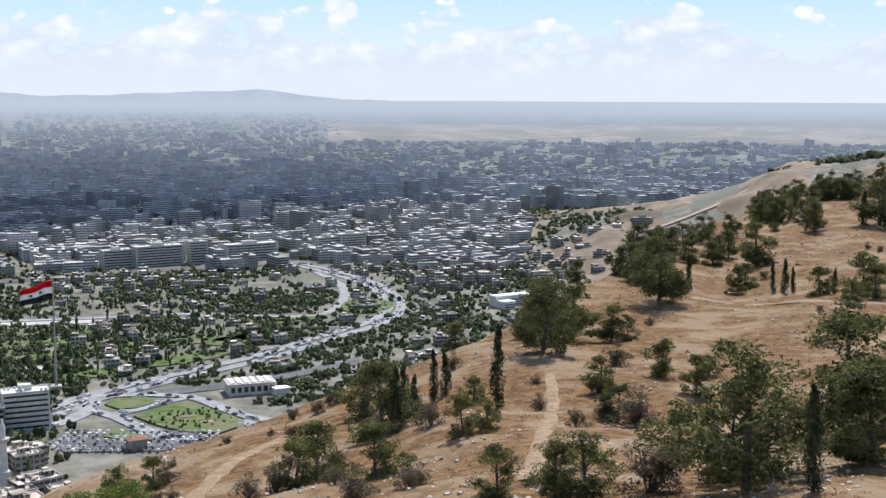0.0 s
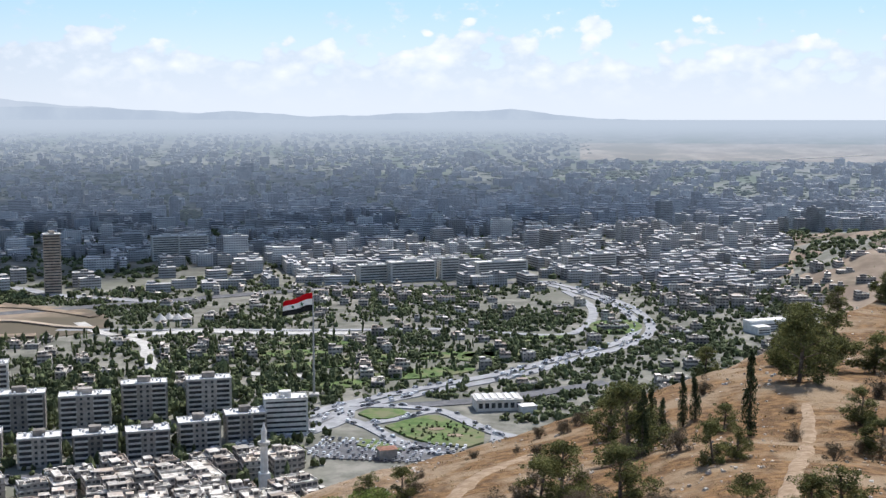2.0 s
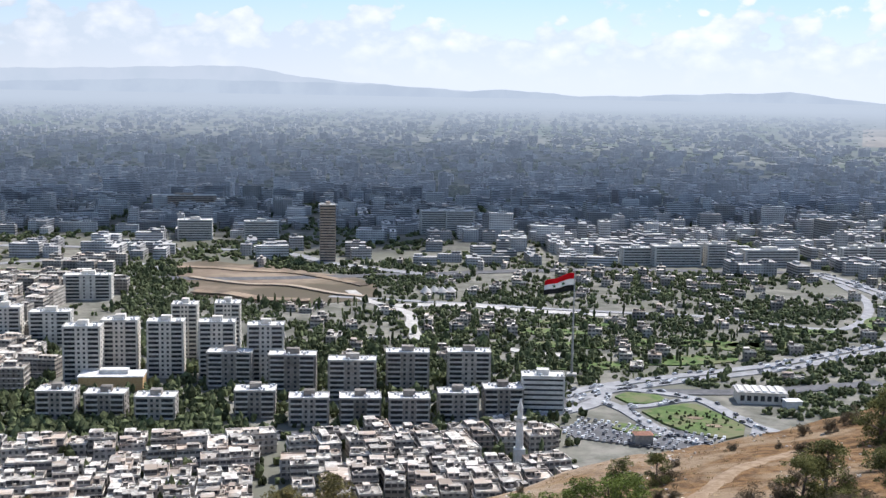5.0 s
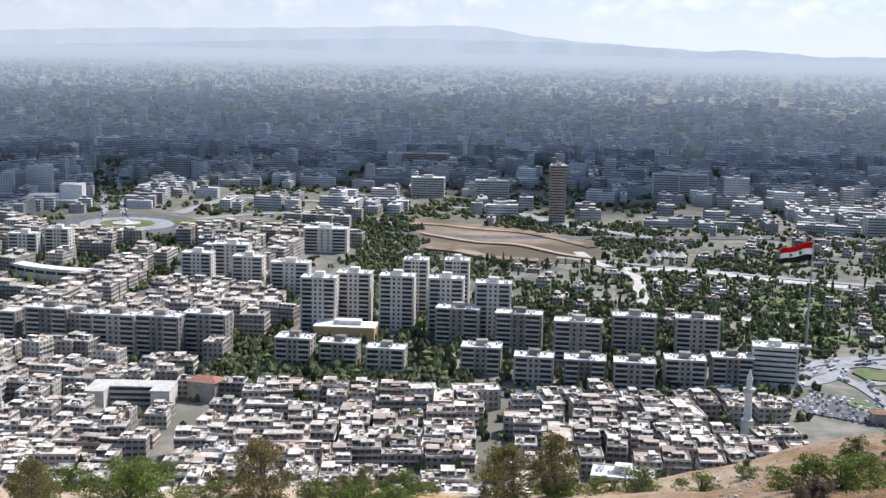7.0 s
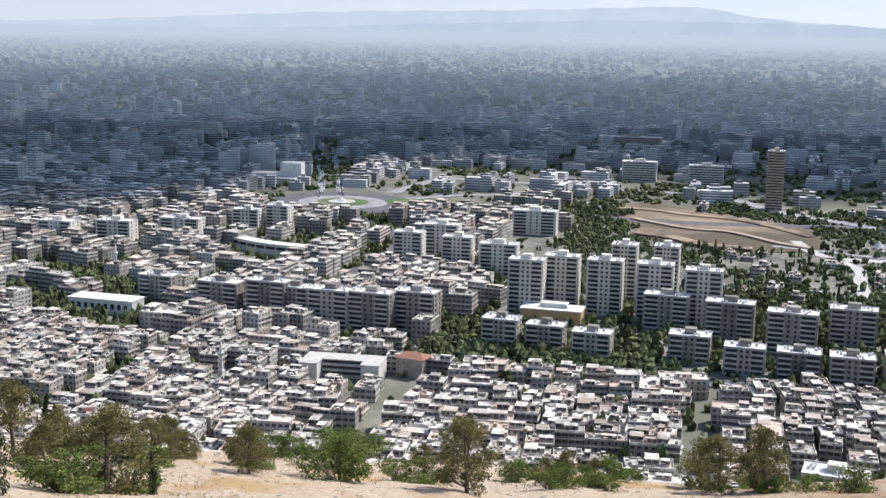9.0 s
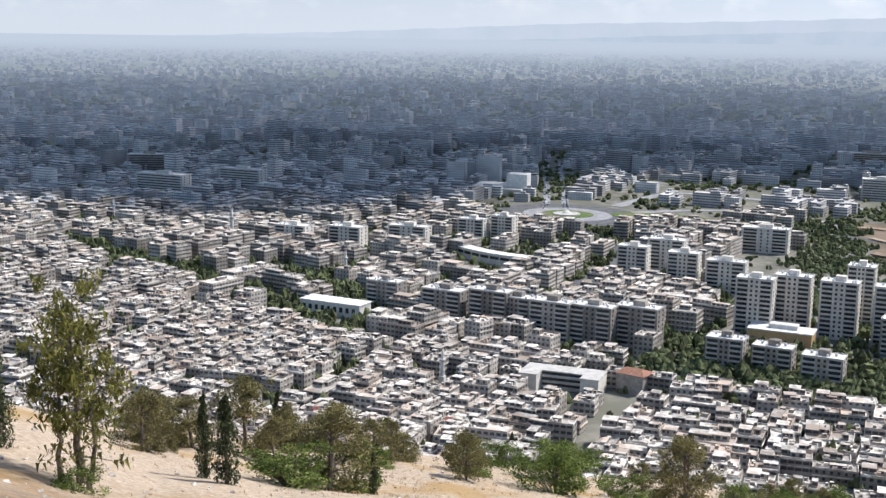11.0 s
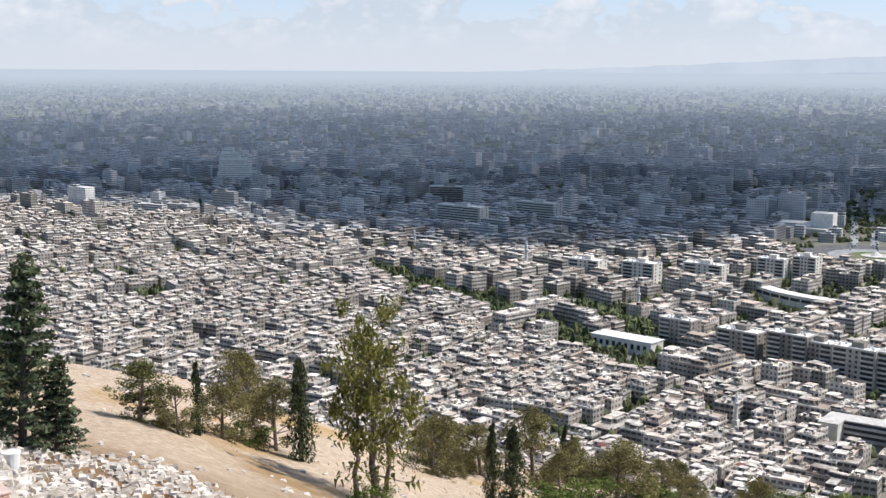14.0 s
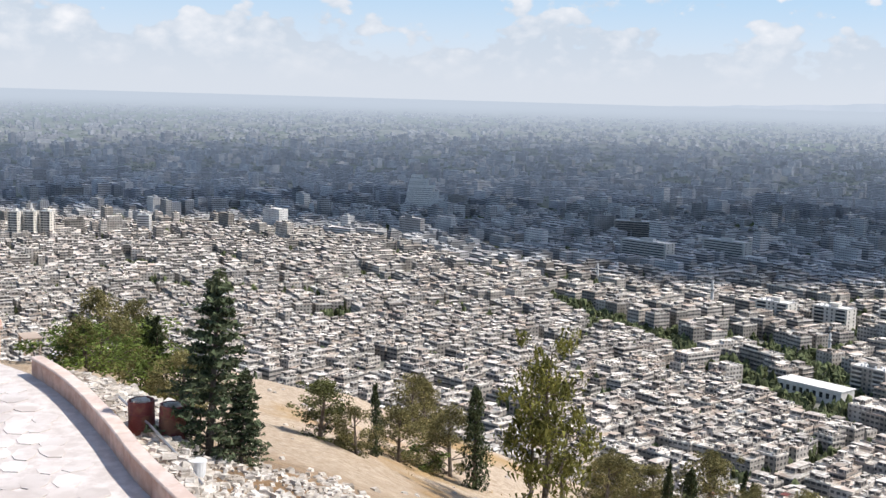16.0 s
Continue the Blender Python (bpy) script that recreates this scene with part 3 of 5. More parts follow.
road("road_embankment", [(-1036, 914), (-1087, 1067), (-942, 1130), (-787, 1201), (-659, 1150), (-520, 1130)], 16, M_HIGHWAY, "pale grey embankment road", 0.6)
road("road_park_pale", [(-497, 936), (-434, 982), (-385, 983), (-300, 1000)], 15, M_CONCRETE, "broad pale road beside the park", 0.6)
road("road_green", [(-1050, 306), (-944, 325), (-874, 339), (-802, 347), (-738, 354), (-692, 357), (-650, 352)], 15, M_ASPHALT, "shady tree-lined street", 0.5)
road("road_green", [(-886, 396), (-823, 414), (-752, 413), (-690, 400)], 12, M_ASPHALT, "shady tree-lined street", 0.5)
flat_shape("car_park", [(-218, 640), (-196, 662), (-145, 666), (-128, 644), (-150, 626), (-203, 622)], M_ASPHALT, "grey car park full of cars", "car park", 0.6)
for cx, cy, rx, ry, a in ((-201, 919, 34, 12, 30), (-163, 931, 20, 10, 30), (-330, 900, 44, 13, 20), (-380, 880, 30, 10, 20), (-310, 950, 40, 10, 15), (-130, 1010, 26, 10, 40), (-255, 800, 40, 14, 30), (-200, 850, 46, 16, 35), (-150, 930, 40, 18, 35), (-70, 1085, 24, 40, 0), (-240, 900, 36, 14, 25), (-290, 860, 30, 12, 20)):
    flat_shape("lawn", oval(cx, cy, rx, ry, a), M_GRASS, "sunlit green park lawn between trees", "lawn", 0.8)


# ---- the city in bulk ----
def boxes_mesh(name, b, wall, roof, label, category):
    """b: rows of x, y, z0, width, depth, height, turn (radians), roof (1) or wall (0) colour on the sides. One mesh of open-bottomed boxes."""
    b = np.asarray(b, float)
    n = len(b)
    c, s = np.cos(b[:, 6]), np.sin(b[:, 6])
    corner = np.array([(-.5, -.5, 0), (.5, -.5, 0), (.5, .5, 0), (-.5, .5, 0), (-.5, -.5, 1), (.5, -.5, 1), (.5, .5, 1), (-.5, .5, 1)])
    lx, ly, lz = corner[None, :, 0] * b[:, 3:4], corner[None, :, 1] * b[:, 4:5], corner[None, :, 2] * b[:, 5:6]
    v = np.stack([b[:, 0:1] + lx * c[:, None] - ly * s[:, None], b[:, 1:2] + lx * s[:, None] + ly * c[:, None], b[:, 2:3] + lz], -1).reshape(-1, 3)
    quads = np.array([(0, 1, 5, 4), (1, 2, 6, 5), (2, 3, 7, 6), (3, 0, 4, 7), (4, 5, 6, 7)])
    f = (quads[None] + 8 * np.arange(n)[:, None, None]).reshape(-1, 4)
    idx = np.tile([0, 0, 0, 0, 1], (n, 1))
    idx[b[:, 7] > 0.5] = 1
    w, d, h = b[:, 3], b[:, 4], b[:, 5]
    o = np.zeros(n)
    uv = np.zeros((n, 5, 4, 2))
    for k, length in enumerate((w, d, w, d)):
        uv[:, k] = np.stack([np.stack([o, o], -1), np.stack([length, o], -1), np.stack([length, h], -1), np.stack([o, h], -1)], 1)
    return tagged(mesh_ob(name, v, f, [wall, roof], idx.ravel(), uv), label, category, kind="stuff")


KEEP_CLEAR = []          # x, y, radius of the single buildings and open ground


def free(x, y, gap=0.0):
    for cx, cy, rad in KEEP_CLEAR:
        if (x - cx) ** 2 + (y - cy) ** 2 < (rad + gap) ** 2:
            return False
    for line, half in ROAD_LINES:
        if np.min((line[:, 0] - x) ** 2 + (line[:, 1] - y) ** 2) < (half + gap + 3) ** 2:
            return False
    return True


TURN = 28.0
# bearing, distance, width, depth, storeys of the single blocks
APARTMENT_TOWERS = [(41.8, 795, 24, 15, 12), (40.1, 812, 27, 15, 12), (38.0, 803, 28, 15, 12), (35.6, 797, 28, 15, 12), (33.3, 784, 28, 15, 12), (37.1, 850, 18, 16, 13), (35.1, 852, 18, 16, 13)]
MID_BLOCKS = [(35.0, 772, 29, 14, 7), (32.0, 748, 30, 14, 8), (29.1, 732, 30, 14, 8), (26.4, 756, 28, 14, 8), (23.4, 760, 29, 16, 8), (47.2, 742, 26, 14, 8), (49.4, 739, 27, 14, 8),
              (51.4, 747, 27, 14, 8), (53.1, 770, 22, 14, 7), (54.4, 775, 27, 14, 8), (56.7, 790, 30, 14, 7), (59.6, 832, 26, 14, 6)]
LOW_BLOCKS = [(33.8, 695, 24, 15, 5), (31.2, 676, 23, 14, 5), (28.7, 675, 24, 14, 5), (26.3, 675, 25, 14, 5), (23.9, 689, 25, 14, 5), (21.7, 703, 25, 14, 5), (43.0, 700, 22, 14, 6), (40.8, 700, 22, 14, 5), (38.5, 687, 23, 13, 5)]
TOWN_BLOCKS = [(64.1, 1066, 32, 16, 7), (61.5, 1058, 34, 15, 7), (58.5, 1082, 38, 15, 6), (55.4, 1110, 26, 15, 7), (53.9, 1112, 22, 15, 8), (46.0, 990, 30, 16, 9), (41.5, 1120, 42, 18, 7), (47.6, 950, 24, 15, 9), (45.2, 930, 24, 15, 9), (43.2, 920, 30, 15, 8),
               (66.5, 1500, 60, 18, 8), (70.2, 1452, 68, 18, 8), (24.0, 1640, 40, 18, 10), (25.2, 1640, 36, 18, 10), (36.6, 1560, 44, 20, 8), (33.5, 1540, 44, 18, 8), (15.5, 1385, 34, 16, 6), (13.6, 1390, 56, 18, 7), (11.8, 1400, 22, 16, 8), (9.3, 1420, 66, 18, 6), (4.5, 1490, 36, 18, 7), (5.6, 1480, 30, 18, 6)]
for az, d, w, dep, fl in APARTMENT_TOWERS + MID_BLOCKS + LOW_BLOCKS + TOWN_BLOCKS:
    KEEP_CLEAR.append((*polar(az, d), 0.58 * w))
KEEP_CLEAR += [(-225, 449, 20), (-240, 668, 22), (-176, 714, 62), (-1010, 822, 100), (-690, 1015, 70), (-622, 1040, 50), (-604, 965, 62), (-660, 935, 40), (-760, 1060, 45), (-560, 985, 45), (-682, 1164, 22), (-125, 760, 24), (-170, 645, 52), (-1204, 872, 36), (-1988, 322, 40),
               (-531, 600, 30), (-459, 422, 12), (-489, 399, 22), (-1034, 437, 10), (-827, 447, 10), (-533, 348, 10), (-212, 557, 9), (-254, 764, 14), (83, 1116, 40), (-480, 1029, 26), (-716, 379, 24), (-824, 587, 30), (-940, 900, 66)]


def zone(seed, az0, az1, d0, d1, cell, size, height, chance, turn, where=None, near=0):
    """Rows of buildings with parapets, stair heads and tanks on a street grid."""
    rng = np.random.default_rng(seed)
    rows = []
    c, s = math.cos(radians(turn)), math.sin(radians(turn))
    n = int(d1 / cell) + 2
    for i in range(-n, n):
        for j in range(-n, n):
            if i % 11 == 0 or j % 6 == 0 and rng.random() < 0.5:
                continue
            u, w = (i + rng.uniform(-.22, .22)) * cell, (j + rng.uniform(-.22, .22)) * cell
            x, y = u * c - w * s, u * s + w * c
            d, az = math.hypot(x, y), math.degrees(math.atan2(-x, y))
            if not (az0 <= az <= az1 and d0 <= d <= d1) or rng.random() > chance or (where and not where(az, d)):
                continue
            if not free(x, y, 0.35 * size):
                continue
            z = float(plain_z(x, y))
            k = 1.0 if d < BEND else max(.25, d / float(air_d(d)))     # the far plain is drawn together
            wide = min(cell, size * 1.04)
            bw, bd = wide * rng.uniform(0.72, 1.03) * (1.8 if rng.random() < .14 else 1), wide * rng.uniform(0.62, 0.92)
            bw, bd = (bd, bw) if rng.random() < .3 else (bw, bd)
            lift = 0.5 + 0.9 * noise.noise(Vector((x * .006, y * .006, seed)))
            floors = height[0] + (height[1] - height[0]) * min(1, max(0, lift)) + rng.uniform(-.35, .55)
            if d > 1280:
                bw, bd = size * rng.uniform(0.6, 1.9), size * rng.uniform(0.4, 0.8)
                bw, bd = (bd, bw) if rng.random() < .3 else (bw, bd)
                floors += rng.uniform(-.6, 1.2) + (rng.integers(3, 7) if d > 1500 and rng.random() < .09 else 0)
            h = (3.1 * max(1, round(floors)) + rng.uniform(0, 1.0)) * k
            a = radians(turn + 16 * noise.noise(Vector((x * .004, y * .004, 9))) + rng.normal(0, 4))
            if near and d < near and len(NEAR_HOUSES) < 270:
                NEAR_HOUSES.append((x, y, z, math.degrees(a) + 90 * rng.integers(0, 4)))
                continue
            rows.append((x, y, z - 2, bw, bd, h + 2, a, 0))
            ca, sa = math.cos(a), math.sin(a)

            def put(lx, ly, ww, dd, hh, roofy, up=0.0):
                rows.append((x + lx * ca - ly * sa, y + lx * sa + ly * ca, z + h + up, ww, dd, hh, a, roofy))
            if d < 1250:
                for lx, ly, ww, dd in ((0, bd / 2 - .15, bw, .3), (0, -bd / 2 + .15, bw, .3), (bw / 2 - .15, 0, .3, bd - .6), (-bw / 2 + .15, 0, .3, bd - .6)):
                    put(lx, ly, ww, dd, rng.uniform(0.6, 1.1), 1)
                put(rng.uniform(-.3, .3) * bw, rng.uniform(-.25, .25) * bd, bw * rng.uniform(.2, .5), bd * rng.uniform(.2, .5), rng.uniform(2.0, 3.1), 0)
                for _ in range(rng.integers(3, 8) if d < 850 else rng.integers(1, 4)):
                    put(rng.uniform(-.42, .42) * bw, rng.uniform(-.42, .42) * bd, rng.uniform(.8, 2.2), rng.uniform(.8, 2.0), rng.uniform(.8, 1.9), rng.integers(0, 2))
                for q in range(1, max(2, round(floors))):      # ledges and balcony slabs storey by storey
                    if h - 3.1 * q > 1 and d < 900 and rng.random() < .45:
                        out = rng.uniform(.3, 1.3)
                        put(0, 0, bw + out, bd + out * rng.uniform(.2, 1), rng.uniform(.25, .9), 1, -3.1 * q)
                if rng.random() < 0.35:      # a lean-to or an added half storey
                    put(-bw * .25, bd * .2, bw * .5, bd * .6, 2.8, 0)
            else:
                put(rng.uniform(-.3, .3) * bw, rng.uniform(-.3, .3) * bd, bw * .35, bd * .35, 2.8, 0)
    return rows


NEAR_HOUSES = []


def old_town(az, d):
    reach = np.interp(az, [15, 20, 44, 46, 60, 66, 75, 82, 90, 105], [560, 640, 640, 690, 720, 800, 1150, 1500, 1700, 1750])
    return d < reach


def new_town(az, d):
    return not old_town(az, d) and not (az < 34 and d < 1330) and not (34 <= az < 43 and d < 1150)


boxes_mesh("old_town", zone(11, 16.5, 104, 400, 1800, 14.2, 14.0, (2, 3), 0.97, 33, lambda az, d: old_town(az, d) and d < 1000, 572), M_WALLS, M_ROOFS, "dense low pale concrete houses with cluttered flat roofs", "houses")
boxes_mesh("old_town_east", zone(12, 60, 106, 950, 1800, 17.0, 16.5, (2, 4), 0.92, 18, lambda az, d: old_town(az, d) and d >= 1000), M_WALLS, M_ROOFS, "dense pale houses climbing the far slope", "houses")
boxes_mesh("new_town", zone(13, 40, 80, 690, 1330, 20.0, 17.5, (3, 5), 0.84, 27, lambda az, d: new_town(az, d)), M_WALLS, M_ROOFS, "rows of flat-roofed concrete apartment houses", "apartment houses")
boxes_mesh("inner_city", zone(14, -4, 106, 1280, 2050, 25, 20, (2, 5), 0.84, 31, lambda az, d: new_town(az, d) and (az < 22 or az > 49 or d > 1640 or noise.noise(Vector((az * .5, d * .008, 2))) > .12)), M_FAR_WALLS, M_FAR_ROOFS, "apartment houses of the inner city, greyed for haze", "apartment houses")
boxes_mesh("park_houses", zone(15, -6, 34, 800, 1340, 22, 10.5, (1, 2), 0.5, 20, lambda az, d: d > 1180 or noise.noise(Vector((az * .4, d * .012, 4))) > -.02), M_WALLS, M_ROOFS, "low white houses scattered among park trees", "houses")
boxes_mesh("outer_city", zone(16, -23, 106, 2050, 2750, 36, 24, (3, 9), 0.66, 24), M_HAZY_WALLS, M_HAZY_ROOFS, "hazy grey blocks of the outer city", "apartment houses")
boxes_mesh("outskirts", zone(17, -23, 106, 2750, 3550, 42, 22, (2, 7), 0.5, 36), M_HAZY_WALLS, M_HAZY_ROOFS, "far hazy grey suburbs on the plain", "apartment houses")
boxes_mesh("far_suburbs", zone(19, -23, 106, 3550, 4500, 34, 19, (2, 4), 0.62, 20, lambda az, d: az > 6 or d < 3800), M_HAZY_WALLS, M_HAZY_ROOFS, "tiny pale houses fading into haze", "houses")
boxes_mesh("hill_houses", zone(18, -12, 2, 1180, 1420, 26, 13, (1, 3), 0.6, 10), M_WALLS, M_ROOFS, "small pale houses below the bare hill", "houses")


def town_house(seed, w, d, floors):
    """A flat-roofed house of the old town with parapet, stair head, tanks and an awning on its roof."""
    rng = np.random.default_rng(seed)
    root = new("town_house")
    h = 3.1 * floors + .4
    body = boxes_mesh("wall", [(0, 0, -2, w, d, h + 2, 0, 0)], M_WALLS, M_ROOFS, "", "")
    parapet = boxes_mesh("parapet", [(0, d / 2 - .12, h, w, .24, .9, 0, 1), (0, -d / 2 + .12, h, w, .24, .9, 0, 1), (w / 2 - .12, 0, h, .24, d - .48, .9, 0, 1), (-w / 2 + .12, 0, h, .24, d - .48, .9, 0, 1)], M_ROOFS, M_ROOFS, "", "")
    stair = boxes_mesh("stair_house", [(rng.uniform(-.25, .25) * w, rng.uniform(-.2, .2) * d, h, w * .32, d * .36, 2.7, 0, 0), (rng.uniform(-.1, .1) * w, d * .3, h, w * .5, d * .25, rng.uniform(1.6, 2.6), 0, 0)], M_WALLS, M_ROOFS, "", "")
    balcony = boxes_mesh("balcony", [(0, -d / 2 - .5, 3.1 * k, w * .6, 1.0, .95, 0, 1) for k in range(1, floors)] or [(0, -d / 2 - .4, 2.6, w * .4, .8, .2, 0, 1)], M_WALLS, M_ROOFS, "", "")
    tanks = bmesh.new()
    x, y = rng.uniform(-.4, .4) * w, rng.uniform(-.4, .4) * d
    bm_rod(tanks, (x, y, h), (x, y, h + 1.7), .75, .75, 10)
    tank = part("water_tank", tanks, M_TANK, root)
    awning = boxes_mesh("awning", [(-w * .22, -d * .25, h + 2.2, w * .4, d * .3, .12, 0, 1), (-w * .4, -d * .38, h, .12, .12, 2.2, 0, 0), (-w * .04, -d * .38, h, .12, .12, 2.2, 0, 0)], M_RUST if seed % 3 == 0 else M_TANK, M_RUST if seed % 4 == 0 else M_ROOFS, "", "")
    for q in (body, parapet, stair, balcony, awning):
        q.parent = root
        for key in ("kind", "label", "category"):
            if key in q:
                del q[key]
    return tagged(root, "pale flat-roofed town house with cluttered roof", "house", "town houses")


def place_houses():
    protos = [town_house(200 + i, *size) for i, size in enumerate(((11, 12, 3), (14, 11, 2), (12, 11, 3), (12, 14, 3), (11, 13, 2), (15, 11, 3), (12, 11, 2), (13, 13, 3)))]
    for i, (x, y, z, turn) in enumerate(NEAR_HOUSES[len(protos):]):
        copy_thing(protos[i * 5 % len(protos)], pose(x, y, z, 0, 0, turn))
    for ob, (x, y, z, turn) in zip(protos, NEAR_HOUSES):
        ob.matrix_basis = pose(x, y, z, 0, 0, turn)


place_houses()


def tree_clumps(name, places, material, label):
    """Many distant trees: each is a few uneven clumps of foliage."""
    rng = np.random.default_rng(len(places))
    bm = bmesh.new()
    bmesh.ops.create_icosphere(bm, subdivisions=1, radius=1.0)
    base = np.array([v.co for v in bm.verts])
    faces = np.array([[v.index for v in f.verts] for f in bm.faces])
    bm.free()
    p = np.asarray(places, float)
    blobs = []
    for x, y, z, r, tall in p:
        for _ in range(3 if tall < 3 else 1):
            o = rng.normal(0, 0.5, 2) * r if tall < 3 else (0, 0)
            q = r * rng.uniform(0.45, 0.85)
            wide = rng.uniform(1.0, 2.6) if x * x + y * y > 4e6 else 1.0     # far off, rows of trees run together
            blobs.append((x + o[0], y + o[1], z + q * tall * 0.75, q * wide, q, q * tall))
    blobs = np.array(blobs)
    n, k = len(blobs), len(base)
    jag = rng.uniform(0.45, 1.35, (n, k, 1))
    v = blobs[:, None, :3] + base[None] * jag * blobs[:, None, 3:]
    f = (faces[None] + k * np.arange(n)[:, None, None]).reshape(-1, 3)
    return tagged(mesh_ob(name, v.reshape(-1, 3), f, material), label, "trees", kind="stuff")


def scatter(seed, count, az0, az1, d0, d1, r0, r1, tall=1.0, gap=0.5, dense=None):
    rng = np.random.default_rng(seed)
    out = []
    while len(out) < count:
        az, d = rng.uniform(az0, az1), math.sqrt(rng.uniform(d0 ** 2, d1 ** 2))
        if dense and rng.random() > dense(az, d):
            continue
        x, y = polar(az, d)
        if free(x, y, gap):
            k = 1.0 if d < BEND else max(.3, d / float(air_d(d)))     # the far plain is drawn together
            out.append((x, y, float(plain_z(x, y)), k * rng.uniform(r0, r1), tall * rng.uniform(0.8, 1.3)))
    return out


def woods(az, d):
    n = noise.noise(Vector((az * 0.35, d * 0.01, 0.5)))
    return 0.35 + 1.2 * n


tree_clumps("park_trees", scatter(21, 7000, -6, 40, 730, 1340, 1.2, 3.3, 1.1, 0.2, lambda az, d: min(1, woods(az, d) + 0.25) * (d > 860 or az < 34) * (az < 34 or d > 880)), M_CITY_TREES, "dense dark green park trees")
tree_clumps("park_cypresses", scatter(22, 420, 10, 40, 740, 1150, 1.2, 1.9, 4.0, 0.3, lambda az, d: 1.0 if d > 850 else 0.3), M_CITY_TREES, "dark slender cypresses in the park")
tree_clumps("street_trees", scatter(23, 6200, 17, 80, 560, 1330, 1.6, 3.9, 1.5, -5, lambda az, d: (0.9 if new_town(az, d) or 640 < d < 900 and az < 46 else 0.12)), M_CITY_TREES, "green street trees between the apartment houses")
tree_clumps("city_trees", scatter(24, 7500, -10, 106, 1330, 2100, 2.6, 5.2, 0.9, -2, lambda az, d: (0.0 if old_town(az, d) else max(0.2, woods(az, d)))), M_CITY_TREES, "dark tree belts of the inner city")
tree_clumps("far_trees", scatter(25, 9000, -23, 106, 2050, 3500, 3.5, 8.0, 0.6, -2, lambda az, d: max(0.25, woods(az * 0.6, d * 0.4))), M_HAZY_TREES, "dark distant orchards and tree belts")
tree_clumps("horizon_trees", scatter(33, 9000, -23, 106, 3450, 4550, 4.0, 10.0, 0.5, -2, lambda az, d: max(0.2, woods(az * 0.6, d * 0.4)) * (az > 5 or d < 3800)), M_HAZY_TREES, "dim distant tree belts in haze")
tree_clumps("old_town_trees", scatter(26, 2600, 17, 105, 450, 1700, 1.8, 3.6, 1.9, -5, lambda az, d: (1.0 if old_town(az, d) else 0.0) * max(0.1, 2.2 * noise.noise(Vector((az * 0.3, d * 0.012, 7)))), ), M_CITY_TREES, "dark green trees in gaps of the old town")
def lined(seed, pts, off, gap, r0, r1):
    """Trees along both sides of a street."""
    rng = np.random.default_rng(seed)
    out = []
    for q in beside(pts, off) + beside(pts, -off) + beside(pts, 0):
        for _ in range(gap):
            x, y = q[0] + rng.normal(0, 6), q[1] + rng.normal(0, 5)
            out.append((x, y, float(plain_z(x, y)), rng.uniform(r0, r1), rng.uniform(1.2, 2.0)))
    return out


tree_clumps("avenue_trees", lined(41, [(-1050, 306), (-944, 325), (-874, 339), (-802, 347), (-738, 354), (-692, 357), (-650, 352)], 8, 5, 2.4, 4.4) + lined(42, [(-886, 396), (-823, 414), (-752, 413), (-690, 400)], 7, 5, 2.2, 4.0)
            + lined(43, [(-673, 284), (-629, 287), (-590, 280)], 6, 4, 2, 3.6) + lined(44, [(-550, 543), (-516, 535), (-470, 512), (-414, 509), (-380, 530)], 14, 6, 2.4, 4.4)
            + lined(45, [(-1090, 790), (-1040, 735), (-980, 725), (-915, 775)], 6, 3, 2, 3.4), M_CITY_TREES, "dark green trees lining the streets")
tree_clumps("lawn_shrubs", [(x, y, -H + 1.2, .7 + .5 * ((i * 7) % 5) / 4, 1.2) for i, (x, y) in enumerate(q for k in range(3) for q in oval(-149, 690, 24 - 7 * k, 21 - 6 * k, 20, 16))], M_CITY_TREES, "small clipped shrubs on the lawn")
tree_clumps("grove", scatter(27, 230, 36, 47, 655, 715, 2.5, 4.2, 1.2, -6), M_CITY_TREES, "dark green grove below the apartment blocks")
tree_clumps("ridge_forest", scatter(28, 500, -22, -15.5, 1480, 1900, 4, 7, 0.8, 0), M_CITY_TREES, "dark forest on the far ridge")
tree_clumps("cemetery_grove", scatter(29, 140, 86, 91, 1560, 1640, 4, 7, 0.7, -8), M_CITY_TREES, "dark grove among the pale houses")
tree_clumps("slope_foot_trees", scatter(30, 420, -8, 10, 760, 1130, 2.0, 4.0, 1.0, 0.5), M_CITY_TREES, "green trees below the bare slope")


